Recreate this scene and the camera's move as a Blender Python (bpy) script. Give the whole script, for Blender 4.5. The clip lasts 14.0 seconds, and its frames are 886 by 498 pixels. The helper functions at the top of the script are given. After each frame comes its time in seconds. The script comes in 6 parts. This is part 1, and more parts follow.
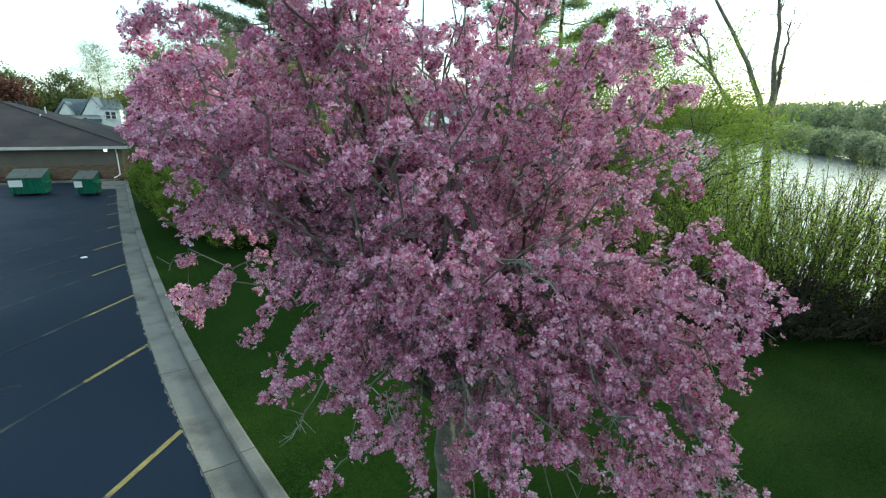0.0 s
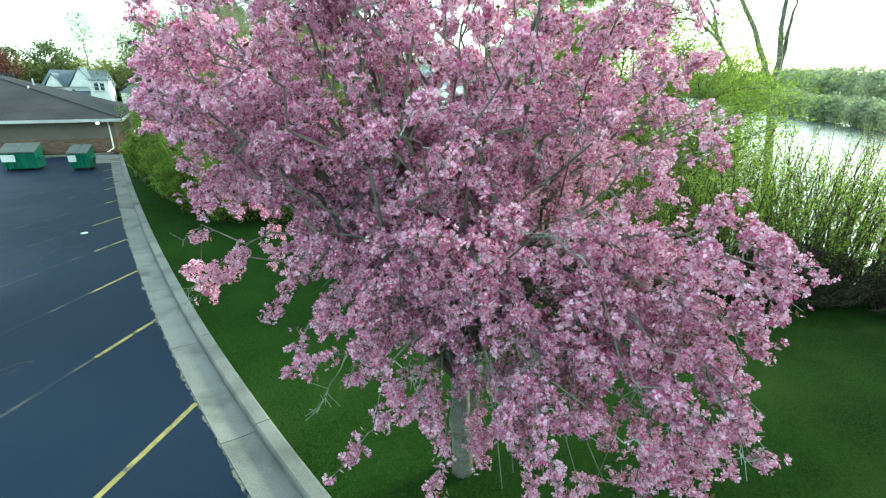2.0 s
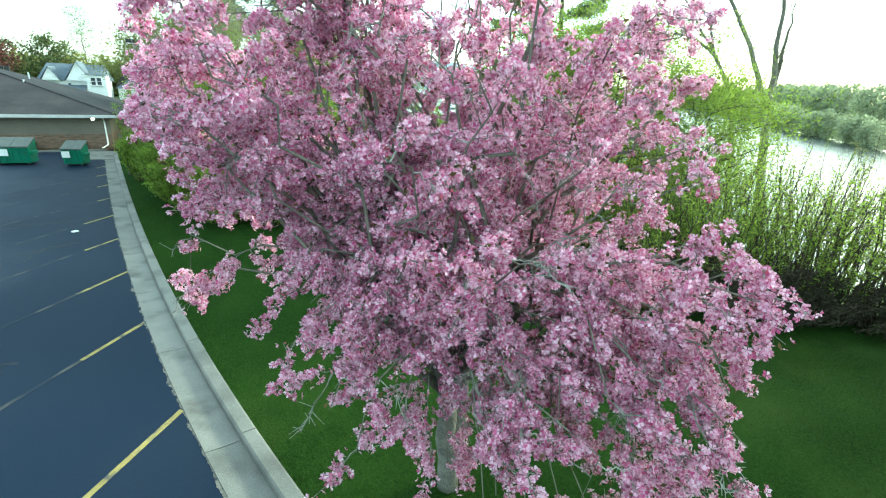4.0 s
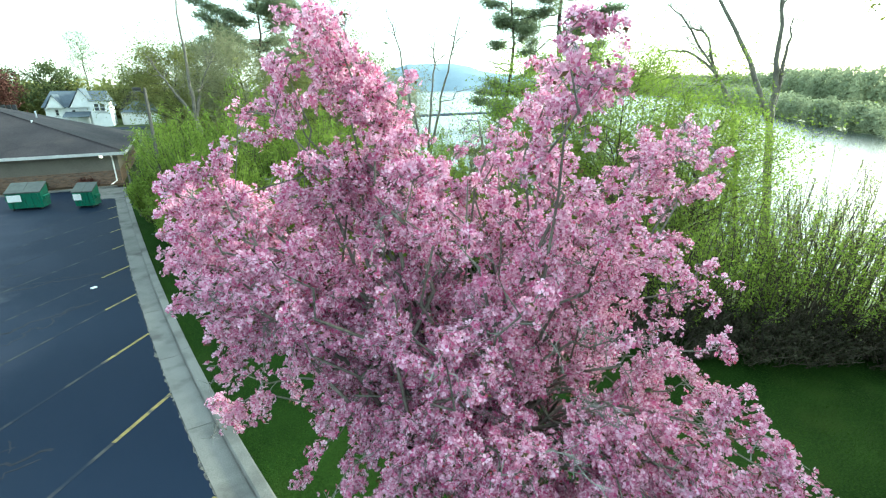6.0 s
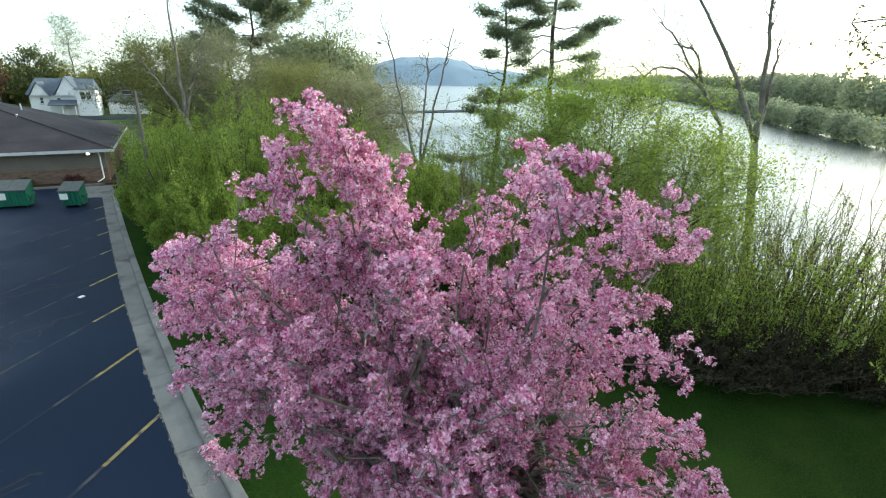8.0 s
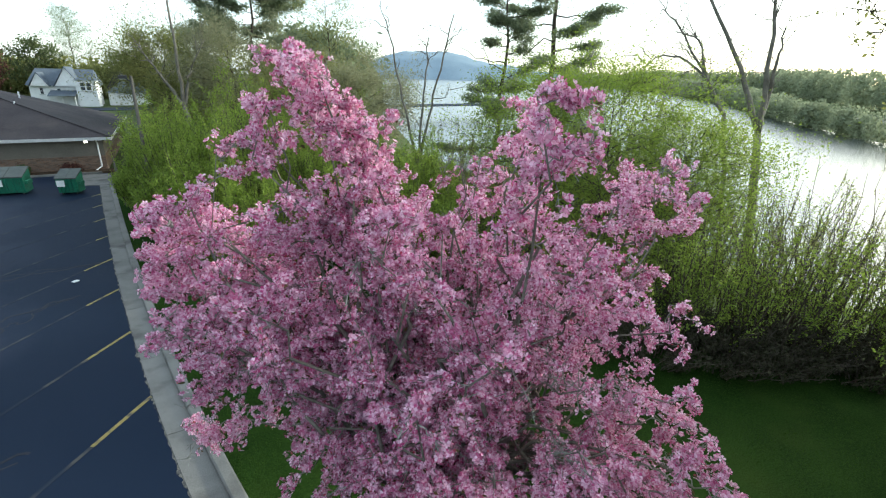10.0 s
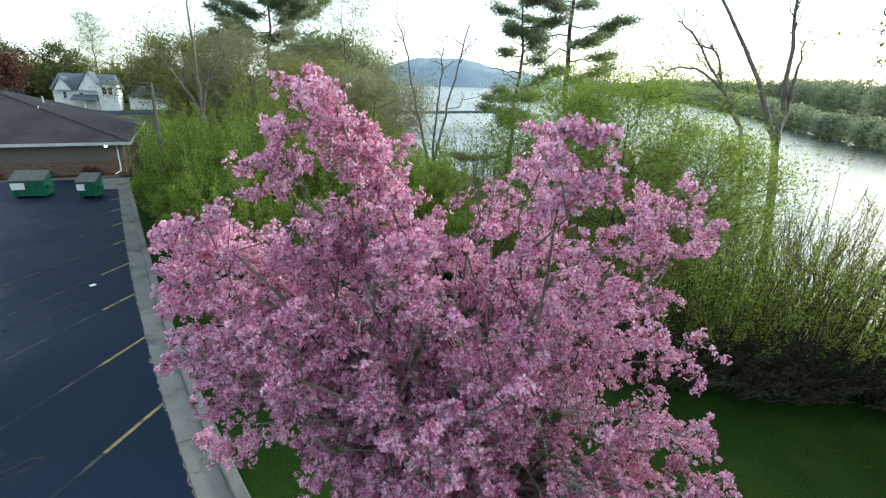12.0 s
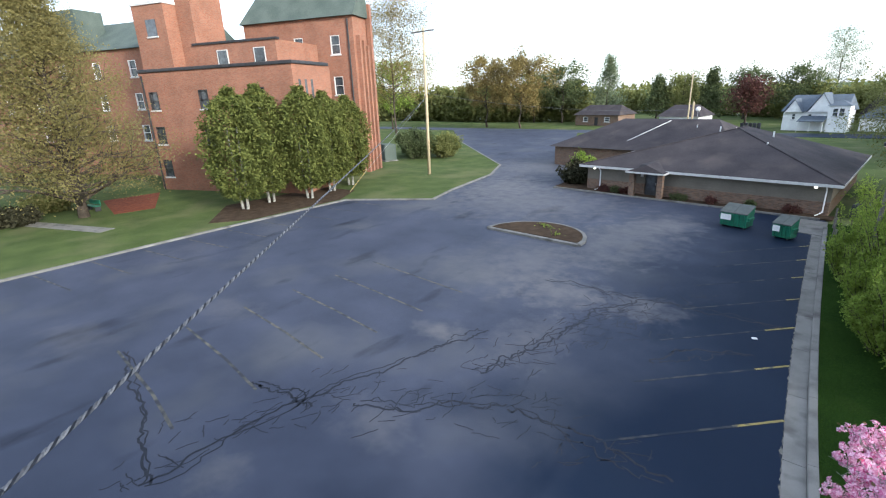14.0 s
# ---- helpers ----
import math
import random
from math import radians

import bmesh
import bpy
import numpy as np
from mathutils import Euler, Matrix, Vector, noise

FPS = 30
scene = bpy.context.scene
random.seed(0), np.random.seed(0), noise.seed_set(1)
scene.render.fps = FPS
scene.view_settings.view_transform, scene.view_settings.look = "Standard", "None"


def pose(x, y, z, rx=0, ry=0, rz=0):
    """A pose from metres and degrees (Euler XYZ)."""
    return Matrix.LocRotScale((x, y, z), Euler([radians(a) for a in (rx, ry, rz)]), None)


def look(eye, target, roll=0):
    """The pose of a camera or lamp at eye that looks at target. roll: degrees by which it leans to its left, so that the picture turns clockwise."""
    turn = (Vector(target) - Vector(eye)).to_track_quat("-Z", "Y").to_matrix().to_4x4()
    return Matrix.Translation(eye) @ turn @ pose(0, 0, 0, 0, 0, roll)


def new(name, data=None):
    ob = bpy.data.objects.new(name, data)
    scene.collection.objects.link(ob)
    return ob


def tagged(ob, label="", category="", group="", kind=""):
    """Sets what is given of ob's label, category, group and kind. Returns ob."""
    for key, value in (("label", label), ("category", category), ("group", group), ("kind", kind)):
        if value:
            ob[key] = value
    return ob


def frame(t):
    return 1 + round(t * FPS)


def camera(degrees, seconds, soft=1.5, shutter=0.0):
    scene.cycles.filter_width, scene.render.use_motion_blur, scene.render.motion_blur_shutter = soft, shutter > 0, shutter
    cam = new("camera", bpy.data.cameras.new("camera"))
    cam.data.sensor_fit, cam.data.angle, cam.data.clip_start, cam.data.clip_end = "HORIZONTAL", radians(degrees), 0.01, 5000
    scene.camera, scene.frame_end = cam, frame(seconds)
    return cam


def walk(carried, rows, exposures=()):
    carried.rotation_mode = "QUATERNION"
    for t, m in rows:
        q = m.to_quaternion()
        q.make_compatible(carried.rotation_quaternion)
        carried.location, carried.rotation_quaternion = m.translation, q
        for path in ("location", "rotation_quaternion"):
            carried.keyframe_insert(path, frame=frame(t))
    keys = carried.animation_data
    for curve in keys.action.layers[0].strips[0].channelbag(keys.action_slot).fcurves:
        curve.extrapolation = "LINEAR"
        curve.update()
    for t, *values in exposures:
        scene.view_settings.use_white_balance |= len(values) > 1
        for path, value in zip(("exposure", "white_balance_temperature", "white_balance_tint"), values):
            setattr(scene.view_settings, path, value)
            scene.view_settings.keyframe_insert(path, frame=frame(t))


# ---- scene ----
def aim(x, y, z, heading, pitch, roll):
    """Camera pose: heading clockwise from +y, pitch up, roll to the left, in degrees."""
    h, p = radians(heading), radians(pitch)
    way = Vector((math.sin(h) * math.cos(p), math.cos(h) * math.cos(p), math.sin(p)))
    return look((x, y, z), Vector((x, y, z)) + way * 10, roll)


cam = camera(86.73, 14.0, soft=1.15)
walk(cam, [
    (0.0, aim(-0.269, -7.676, 4.771, 34.30, -16.01, 1.13)),
    (0.5, aim(-0.349, -7.565, 4.753, 34.35, -18.25, 0.93)),
    (1.0, aim(-0.407, -7.518, 4.764, 34.66, -18.90, 0.52)),
    (1.5, aim(-0.463, -7.509, 4.789, 34.46, -18.33, -1.30)),
    (2.0, aim(-0.405, -7.540, 4.777, 34.73, -19.47, 0.71)),
    (2.5, aim(-0.339, -7.563, 4.788, 35.06, -19.11, 2.56)),
    (5.0, aim(-0.383, -7.422, 5.283, 35.52, -18.78, 2.27)),
    (5.5, aim(-0.397, -7.262, 5.705, 34.81, -18.81, 1.13)),
    (6.0, aim(-0.381, -7.223, 6.163, 34.71, -18.85, -0.42)),
    (6.5, aim(-0.349, -7.181, 6.631, 35.65, -19.10, 2.39)),
    (7.0, aim(-0.379, -7.155, 6.889, 36.03, -19.29, -0.24)),
    (7.5, aim(-0.407, -7.123, 6.928, 35.20, -19.59, -0.49)),
    (8.0, aim(-0.364, -7.171, 6.906, 36.08, -19.51, 1.21)),
    (10.5, aim(-0.220, -7.188, 6.546, 35.92, -20.12, 1.51)),
    (11.0, aim(-0.240, -7.148, 6.555, 35.36, -19.81, 0.13)),
    (11.5, aim(-0.221, -7.138, 6.584, 35.11, -20.18, 0.49)),
    (12.0, aim(-0.213, -7.127, 6.720, 34.50, -19.41, 2.01)),
    (12.5, aim(-0.496, -7.159, 7.172, 28.65, -20.80, 2.77)),
    (13.0, aim(-0.655, -6.993, 8.043, 7.88, -21.00, 1.31)),
    (13.5, aim(-1.120, -6.960, 8.330, -29.50, -20.10, -0.30)),
    (14.0, aim(-0.765, -7.362, 8.694, -39.64, -18.13, -2.17)),
], exposures=[(0.0, 1.42, 6100, -16), (0.7, 1.86, 6100, -24), (1.5, 2.25, 6100, -26), (2.7, 2.34, 6100, -26), (4.8, 2.5, 6000, -26), (5.8, 2.4, 6000, -22), (7.0, 1.66, 6200, -5), (12.0, 1.52, 6200, -2), (13.0, 1.74, 5800, 0), (14.0, 1.74, 5950, 8)])

# ---- world and sun ----
SUN_EL, SUN_AZ = radians(21), radians(98)
world = bpy.data.worlds.new("sky")
scene.world = world
world.use_nodes = True
wn, wl = world.node_tree.nodes, world.node_tree.links
sky = wn.new("ShaderNodeTexSky")
sky.sky_type, sky.sun_disc = "NISHITA", False
sky.sun_elevation, sky.sun_rotation = SUN_EL, SUN_AZ
sky.altitude, sky.air_density, sky.dust_density, sky.ozone_density = 200, 1.0, 2.0, 1.5
wn["Background"].inputs["Strength"].default_value = 0.12
# thin high cloud whitens the clear sky evenly
veil = wn.new("ShaderNodeMix")
veil.data_type = "RGBA"
veil.inputs["Factor"].default_value = 0.40
veil.inputs["B"].default_value = (6.0, 6.15, 6.4, 1)
wl.new(sky.outputs[0], veil.inputs["A"]); wl.new(veil.outputs["Result"], wn["Background"].inputs["Color"])
sun = new("sun", bpy.data.lights.new("sun", "SUN"))
sun.data.energy, sun.data.angle, sun.data.color = 1.9, radians(10), (1.0, 0.92, 0.80)
sun_from = Vector((math.sin(SUN_AZ) * math.cos(SUN_EL), math.cos(SUN_AZ) * math.cos(SUN_EL), math.sin(SUN_EL)))
sun.matrix_world = look(sun_from * 100, (0, 0, 0))


# ---- materials ----
def mat(name, dark, light, rough=0.8, scale=3.0, fine=40.0, bump=0.3, metal=0.0, island=0.0, random_ob=0.0, spec=0.3, thin=0.0):
    """Noise at two scales between two colours; island / random_ob: extra spread per island or per object; thin: share of light let through."""
    m = bpy.data.materials.new(name)
    m.use_nodes = True
    n, l = m.node_tree.nodes, m.node_tree.links
    b = n["Principled BSDF"]
    tc = n.new("ShaderNodeTexCoord")
    big, small = n.new("ShaderNodeTexNoise"), n.new("ShaderNodeTexNoise")
    big.inputs["Scale"].default_value, small.inputs["Scale"].default_value = scale, fine
    big.inputs["Detail"].default_value, small.inputs["Detail"].default_value = 6, 4
    for t in (big, small):
        l.new(tc.outputs["Object"], t.inputs["Vector"])
    f = n.new("ShaderNodeMath"); f.operation = "ADD"
    l.new(big.outputs["Fac"], f.inputs[0]); l.new(small.outputs["Fac"], f.inputs[1])
    r = n.new("ShaderNodeMapRange")
    r.inputs["From Min"].default_value, r.inputs["From Max"].default_value = 0.72, 1.28
    l.new(f.outputs[0], r.inputs["Value"])
    fac = r.outputs["Result"]
    for amount, node, out in ((island, "ShaderNodeNewGeometry", "Random Per Island"), (random_ob, "ShaderNodeObjectInfo", "Random")):
        if amount:
            g = n.new(node)
            mx = n.new("ShaderNodeMix")
            mx.inputs["Factor"].default_value = amount
            l.new(fac, mx.inputs["A"]); l.new(g.outputs[out], mx.inputs["B"])
            fac = mx.outputs["Result"]
    c = n.new("ShaderNodeMix"); c.data_type = "RGBA"
    l.new(fac, c.inputs["Factor"])
    c.inputs["A"].default_value, c.inputs["B"].default_value = (*dark, 1), (*light, 1)
    l.new(c.outputs["Result"], b.inputs["Base Color"])
    b.inputs["Roughness"].default_value, b.inputs["Metallic"].default_value = rough, metal
    b.inputs["Specular IOR Level"].default_value = spec
    if bump:
        bp = n.new("ShaderNodeBump")
        bp.inputs["Strength"].default_value, bp.inputs["Distance"].default_value = bump, 0.02
        l.new(small.outputs["Fac"], bp.inputs["Height"]); l.new(bp.outputs[0], b.inputs["Normal"])
    if thin:
        tr, ms = n.new("ShaderNodeBsdfTranslucent"), n.new("ShaderNodeMixShader")
        l.new(c.outputs["Result"], tr.inputs["Color"])
        ms.inputs[0].default_value = thin
        l.new(b.outputs[0], ms.inputs[1]); l.new(tr.outputs[0], ms.inputs[2])
        l.new(ms.outputs[0], n["Material Output"].inputs["Surface"])
    return m


def overlay(m, colour, lo, hi, scale, detail=8.0, vec_scale=(1, 1, 1)):
    """Patches of another colour over a material, where a large noise runs from lo to hi."""
    n, l = m.node_tree.nodes, m.node_tree.links
    b = n["Principled BSDF"]
    src = b.inputs["Base Color"].links[0].from_socket
    tc, mp, t, r, c = (n.new("ShaderNode" + k) for k in ("TexCoord", "Mapping", "TexNoise", "MapRange", "Mix"))
    mp.inputs["Scale"].default_value = vec_scale
    t.inputs["Scale"].default_value, t.inputs["Detail"].default_value = scale, detail
    r.inputs["From Min"].default_value, r.inputs["From Max"].default_value = lo, hi
    c.data_type = "RGBA"
    c.inputs["B"].default_value = (*colour, 1)
    l.new(tc.outputs["Object"], mp.inputs["Vector"]); l.new(mp.outputs[0], t.inputs["Vector"])
    l.new(t.outputs["Fac"], r.inputs["Value"]); l.new(r.outputs[0], c.inputs["Factor"])
    l.new(src, c.inputs["A"]); l.new(c.outputs["Result"], b.inputs["Base Color"])
    return m


def brick_mat(name, a, b, mortar, scale=1.0):
    m = mat(name, a, b, rough=0.9)
    n, l = m.node_tree.nodes, m.node_tree.links
    p = n["Principled BSDF"]
    tc, sep, add, comb, br, big, mx = (n.new("ShaderNode" + k) for k in ("TexCoord", "SeparateXYZ", "Math", "CombineXYZ", "TexBrick", "TexNoise", "Mix"))
    l.new(tc.outputs["Object"], sep.inputs[0])
    l.new(sep.outputs[0], add.inputs[0]); l.new(sep.outputs[1], add.inputs[1])
    l.new(add.outputs[0], comb.inputs[0]); l.new(sep.outputs[2], comb.inputs[1])
    l.new(comb.outputs[0], br.inputs["Vector"])
    br.inputs["Scale"].default_value = scale
    br.inputs["Brick Width"].default_value, br.inputs["Row Height"].default_value, br.inputs["Mortar Size"].default_value = 0.22, 0.075, 0.008
    br.inputs["Color1"].default_value, br.inputs["Color2"].default_value, br.inputs["Mortar"].default_value = (*a, 1), (*b, 1), (*mortar, 1)
    big.inputs["Scale"].default_value, big.inputs["Detail"].default_value = 0.45, 7
    l.new(tc.outputs["Object"], big.inputs["Vector"])
    mx.data_type, mx.blend_type = "RGBA", "MULTIPLY"
    mx.inputs["Factor"].default_value = 0.55
    hs = n.new("ShaderNodeHueSaturation")
    hs.inputs["Value"].default_value = 1.35
    l.new(br.outputs["Color"], mx.inputs["A"]); l.new(big.outputs["Fac"], mx.inputs["B"])
    l.new(mx.outputs["Result"], hs.inputs["Color"]); l.new(hs.outputs["Color"], p.inputs["Base Color"])
    return m


ASPHALT = overlay(overlay(mat("asphalt", (0.034, 0.041, 0.061), (0.064, 0.072, 0.103), spec=0.08, rough=0.65, scale=0.35, fine=60, bump=0.25),
                          (0.088, 0.092, 0.104), 0.52, 0.74, 0.16), (0.019, 0.023, 0.034), 0.6, 0.75, 0.5, vec_scale=(1, 0.35, 1))


def dark_bays(m, x0, x1, colour, amount):
    """A darker, bluer tone over the bays east of x0, with a ragged edge."""
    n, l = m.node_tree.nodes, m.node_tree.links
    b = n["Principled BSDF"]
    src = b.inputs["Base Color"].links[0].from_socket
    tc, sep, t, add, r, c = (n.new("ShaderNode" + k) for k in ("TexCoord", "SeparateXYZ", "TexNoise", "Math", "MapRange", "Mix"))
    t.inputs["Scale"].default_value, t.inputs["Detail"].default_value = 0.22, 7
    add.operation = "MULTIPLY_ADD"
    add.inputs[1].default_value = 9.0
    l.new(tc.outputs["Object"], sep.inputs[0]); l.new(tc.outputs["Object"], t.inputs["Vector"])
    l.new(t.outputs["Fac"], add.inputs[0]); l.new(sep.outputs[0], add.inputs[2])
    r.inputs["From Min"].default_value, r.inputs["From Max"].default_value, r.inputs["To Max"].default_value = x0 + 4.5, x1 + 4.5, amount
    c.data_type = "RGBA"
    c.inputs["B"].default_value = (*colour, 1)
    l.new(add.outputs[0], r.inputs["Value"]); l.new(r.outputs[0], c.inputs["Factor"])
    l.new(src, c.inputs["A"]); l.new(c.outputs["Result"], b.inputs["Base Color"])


dark_bays(ASPHALT, -9.0, -3.0, (0.0035, 0.011, 0.028), 0.90)


def worn(m, x, y, rx, ry, amount, colour=(0.118, 0.117, 0.126)):
    """A pale, rubbed patch with a ragged rim on the asphalt."""
    n, l = m.node_tree.nodes, m.node_tree.links
    b = n["Principled BSDF"]
    src = b.inputs["Base Color"].links[0].from_socket
    tc, mp, ln, t, add, r, c = (n.new("ShaderNode" + k) for k in ("TexCoord", "Mapping", "VectorMath", "TexNoise", "Math", "MapRange", "Mix"))
    mp.inputs["Scale"].default_value = (1 / rx, 1 / ry, 0)
    mp.inputs["Location"].default_value = (-x / rx, -y / ry, 0)
    ln.operation = "LENGTH"
    t.inputs["Scale"].default_value, t.inputs["Detail"].default_value, t.inputs["Roughness"].default_value = 1.1, 10, 0.68
    add.operation = "MULTIPLY_ADD"
    add.inputs[1].default_value = 2.6
    r.inputs["From Min"].default_value, r.inputs["From Max"].default_value = 2.35, 1.35
    r.inputs["To Max"].default_value = amount
    c.data_type = "RGBA"
    c.inputs["B"].default_value = (*colour, 1)
    l.new(tc.outputs["Object"], mp.inputs["Vector"]); l.new(tc.outputs["Object"], t.inputs["Vector"])
    l.new(mp.outputs[0], ln.inputs[0]); l.new(t.outputs["Fac"], add.inputs[0]); l.new(ln.outputs["Value"], add.inputs[2])
    l.new(add.outputs[0], r.inputs["Value"]); l.new(r.outputs[0], c.inputs["Factor"])
    l.new(src, c.inputs["A"]); l.new(c.outputs["Result"], b.inputs["Base Color"])


# the drive up the middle is rubbed pale by traffic
for patch in ((-11.4, 5.1, 1.3, 0.8, 0.8), (-9.4, 11.1, 2.6, 2.2, 0.75), (-12.0, 13.5, 2.0, 4.0, 0.45), (-9.5, -0.2, 1.6, 1.0, 0.5), (-5.7, 11.5, 1.8, 1.6, 0.6), (-20.6, 1.2, 2.2, 1.2, 0.35), (-23.0, -3.9, 2.5, 1.3, 0.35), (-9.5, 19.8, 3.5, 5, 0.75), (-24.7, 31.9, 5, 7, 0.75), (-8.2, 6.5, 1.5, 2.5, 0.5), (-11.2, -3.8, 0.8, 0.8, 0.55), (-8.3, 24.9, 2.5, 4, 0.75), (-20.0, 27.0, 9, 8, 0.7), (-28.0, 45.0, 9, 15, 0.7), (-12.5, 15.0, 4.5, 6.5, 0.45)):
    worn(ASPHALT, *patch)
CONCRETE = overlay(mat("concrete", (0.110, 0.108, 0.102), (0.210, 0.206, 0.194), rough=0.9, scale=1.6, fine=50, bump=0.3, random_ob=0.35), (0.075, 0.073, 0.068), 0.52, 0.72, 1.1)
GRASS = overlay(mat("grass", (0.006, 0.017, 0.003), (0.019, 0.043, 0.007), rough=1.0, scale=0.8, fine=35, bump=1.0, spec=0.03), (0.034, 0.053, 0.012), 0.55, 0.75, 0.35)
GRASS = overlay(GRASS, (0.026, 0.052, 0.010), 0.42, 0.75, 26.0, detail=6.0)
DRY_GRASS = overlay(mat("thin lawn", (0.040, 0.062, 0.018), (0.085, 0.112, 0.036), rough=0.95, scale=0.5, fine=20, bump=1.0, spec=0.1), (0.12, 0.125, 0.06), 0.5, 0.75, 0.2)
SOIL = mat("soil", (0.030, 0.020, 0.013), (0.075, 0.052, 0.034), rough=1.0, scale=2, fine=25, bump=1.0, spec=0.1)
MULCH = mat("red mulch", (0.10, 0.032, 0.02), (0.20, 0.07, 0.04), rough=1.0, scale=4, fine=30, bump=1.0, spec=0.1)
GRIT = overlay(mat("sandy grit", (0.085, 0.080, 0.070), (0.20, 0.19, 0.165), rough=1.0, scale=6, fine=70, bump=0.6), (0.02, 0.025, 0.036), 0.48, 0.60, 5.0)
BLADE = mat("grass blades", (0.019, 0.045, 0.007), (0.052, 0.092, 0.018), rough=0.9, scale=0.7, fine=9, bump=0, island=0.5, thin=0.3, spec=0.05)
YELLOW = overlay(mat("worn yellow paint", (0.17, 0.14, 0.05), (0.32, 0.26, 0.09), rough=0.8, scale=4, fine=60), (0.06, 0.06, 0.062), 0.50, 0.66, 5.0)
FADED = overlay(mat("faded paint", (0.070, 0.068, 0.058), (0.13, 0.122, 0.098), rough=0.85, scale=3, fine=60), (0.032, 0.036, 0.045), 0.40, 0.58, 2.2)
GHOST = overlay(mat("worn-off paint", (0.030, 0.034, 0.042), (0.070, 0.069, 0.064), rough=0.85, scale=3, fine=60), (0.008, 0.015, 0.030), 0.38, 0.56, 2.2)
SEAL = mat("crack sealant", (0.008, 0.010, 0.016), (0.022, 0.025, 0.035), rough=0.7, scale=5, spec=0.2)
BARK = mat("grey bark", (0.085, 0.076, 0.066), (0.24, 0.225, 0.20), rough=0.95, scale=6, fine=45, bump=0.9)
TWIG = mat("grey lichen twig", (0.12, 0.115, 0.10), (0.33, 0.33, 0.30), rough=0.95, scale=5, fine=40)
GREYBARK = mat("weathered grey bark", (0.10, 0.09, 0.075), (0.22, 0.20, 0.17), rough=0.95, scale=4, fine=30)
DARKBARK = mat("dark bark", (0.035, 0.028, 0.022), (0.10, 0.08, 0.062), rough=0.95, scale=4, fine=30)
PETAL = mat("pink petals", (0.50, 0.060, 0.225), (0.98, 0.76, 0.90), rough=0.65, scale=1.2, fine=9, bump=0, island=0.93, spec=0.2, thin=0.45)
BUD = mat("deep pink buds", (0.42, 0.05, 0.10), (0.66, 0.17, 0.24), rough=0.6, scale=2, fine=20, bump=0, island=0.6, thin=0.35)
BRONZE = mat("bronze leaves", (0.05, 0.055, 0.018), (0.15, 0.085, 0.04), rough=0.6, scale=2, fine=20, bump=0, island=0.6, thin=0.3)
LEAF_LIME = mat("lime leaves", (0.125, 0.190, 0.028), (0.310, 0.400, 0.080), rough=0.7, scale=0.6, fine=6, bump=0, island=0.5, thin=0.5, spec=0.12)
LEAF_OLIVE = mat("olive leaves", (0.115, 0.130, 0.042), (0.280, 0.285, 0.105), rough=0.7, scale=0.6, fine=6, bump=0, island=0.5, thin=0.5, spec=0.15)
LEAF_TAN = mat("tan budding leaves", (0.125, 0.112, 0.042), (0.285, 0.250, 0.100), rough=0.7, scale=0.5, fine=6, bump=0, island=0.5, thin=0.4, spec=0.15)
LEAF_DARK = mat("dark leaves", (0.050, 0.072, 0.032), (0.145, 0.172, 0.075), rough=0.7, scale=0.6, fine=6, bump=0, island=0.5, thin=0.45, spec=0.15)
LEAF_CEDAR = mat("cedar scale leaves", (0.046, 0.064, 0.014), (0.155, 0.168, 0.046), rough=0.8, scale=0.8, fine=6, bump=0, island=0.5, thin=0.15, spec=0.15)
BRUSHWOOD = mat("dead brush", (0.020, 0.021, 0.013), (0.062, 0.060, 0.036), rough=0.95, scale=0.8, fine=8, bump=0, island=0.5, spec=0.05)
LEAF_PINE = mat("pine needles", (0.130, 0.165, 0.100), (0.270, 0.310, 0.190), rough=0.7, scale=0.8, fine=6, bump=0, island=0.5, thin=0.6, spec=0.15)
LEAF_GOLD = mat("golden young leaves", (0.150, 0.115, 0.042), (0.320, 0.250, 0.095), rough=0.7, scale=0.5, fine=6, bump=0, island=0.5, thin=0.5, spec=0.15)
LEAF_RED = mat("maroon leaves", (0.055, 0.022, 0.020), (0.130, 0.060, 0.048), rough=0.7, scale=0.6, fine=6, bump=0, island=0.5, thin=0.25, spec=0.15)
LEAF_GREY = mat("grey budding twigs", (0.165, 0.170, 0.105), (0.310, 0.315, 0.190), rough=0.9, scale=0.5, fine=6, bump=0, island=0.3, thin=0.5, spec=0.1)
# leaf colours raised to carry the pale haze over the lake
FAR_WOOD = mat("distant woods", (0.15, 0.18, 0.11), (0.34, 0.37, 0.24), rough=1.0, scale=0.05, fine=0.6, bump=0, island=0.4, spec=0.0, thin=0.45)
# air haze over the hill is put into its blue base colour
HILL = mat("haze-tinted hill", (0.17, 0.23, 0.29), (0.23, 0.30, 0.36), rough=1.0, scale=0.01, fine=0.2, bump=0, spec=0.0)
RED_BRICK = brick_mat("red brick", (0.215, 0.088, 0.055), (0.29, 0.128, 0.08), (0.22, 0.15, 0.115))
TAN_BRICK = brick_mat("mixed brown brick", (0.12, 0.075, 0.052), (0.22, 0.135, 0.09), (0.17, 0.15, 0.13))
SIDING = mat("taupe siding", (0.13, 0.115, 0.095), (0.18, 0.16, 0.135), rough=0.8, scale=0.8, fine=20)
SHINGLE = overlay(mat("brown grey shingles", (0.026, 0.023, 0.027), (0.060, 0.051, 0.054), rough=0.95, scale=0.5, fine=14, bump=0.8), (0.09, 0.073, 0.068), 0.55, 0.8, 0.35)
SLATE = mat("green grey slate", (0.052, 0.072, 0.064), (0.098, 0.12, 0.105), rough=0.85, scale=0.6, fine=10)
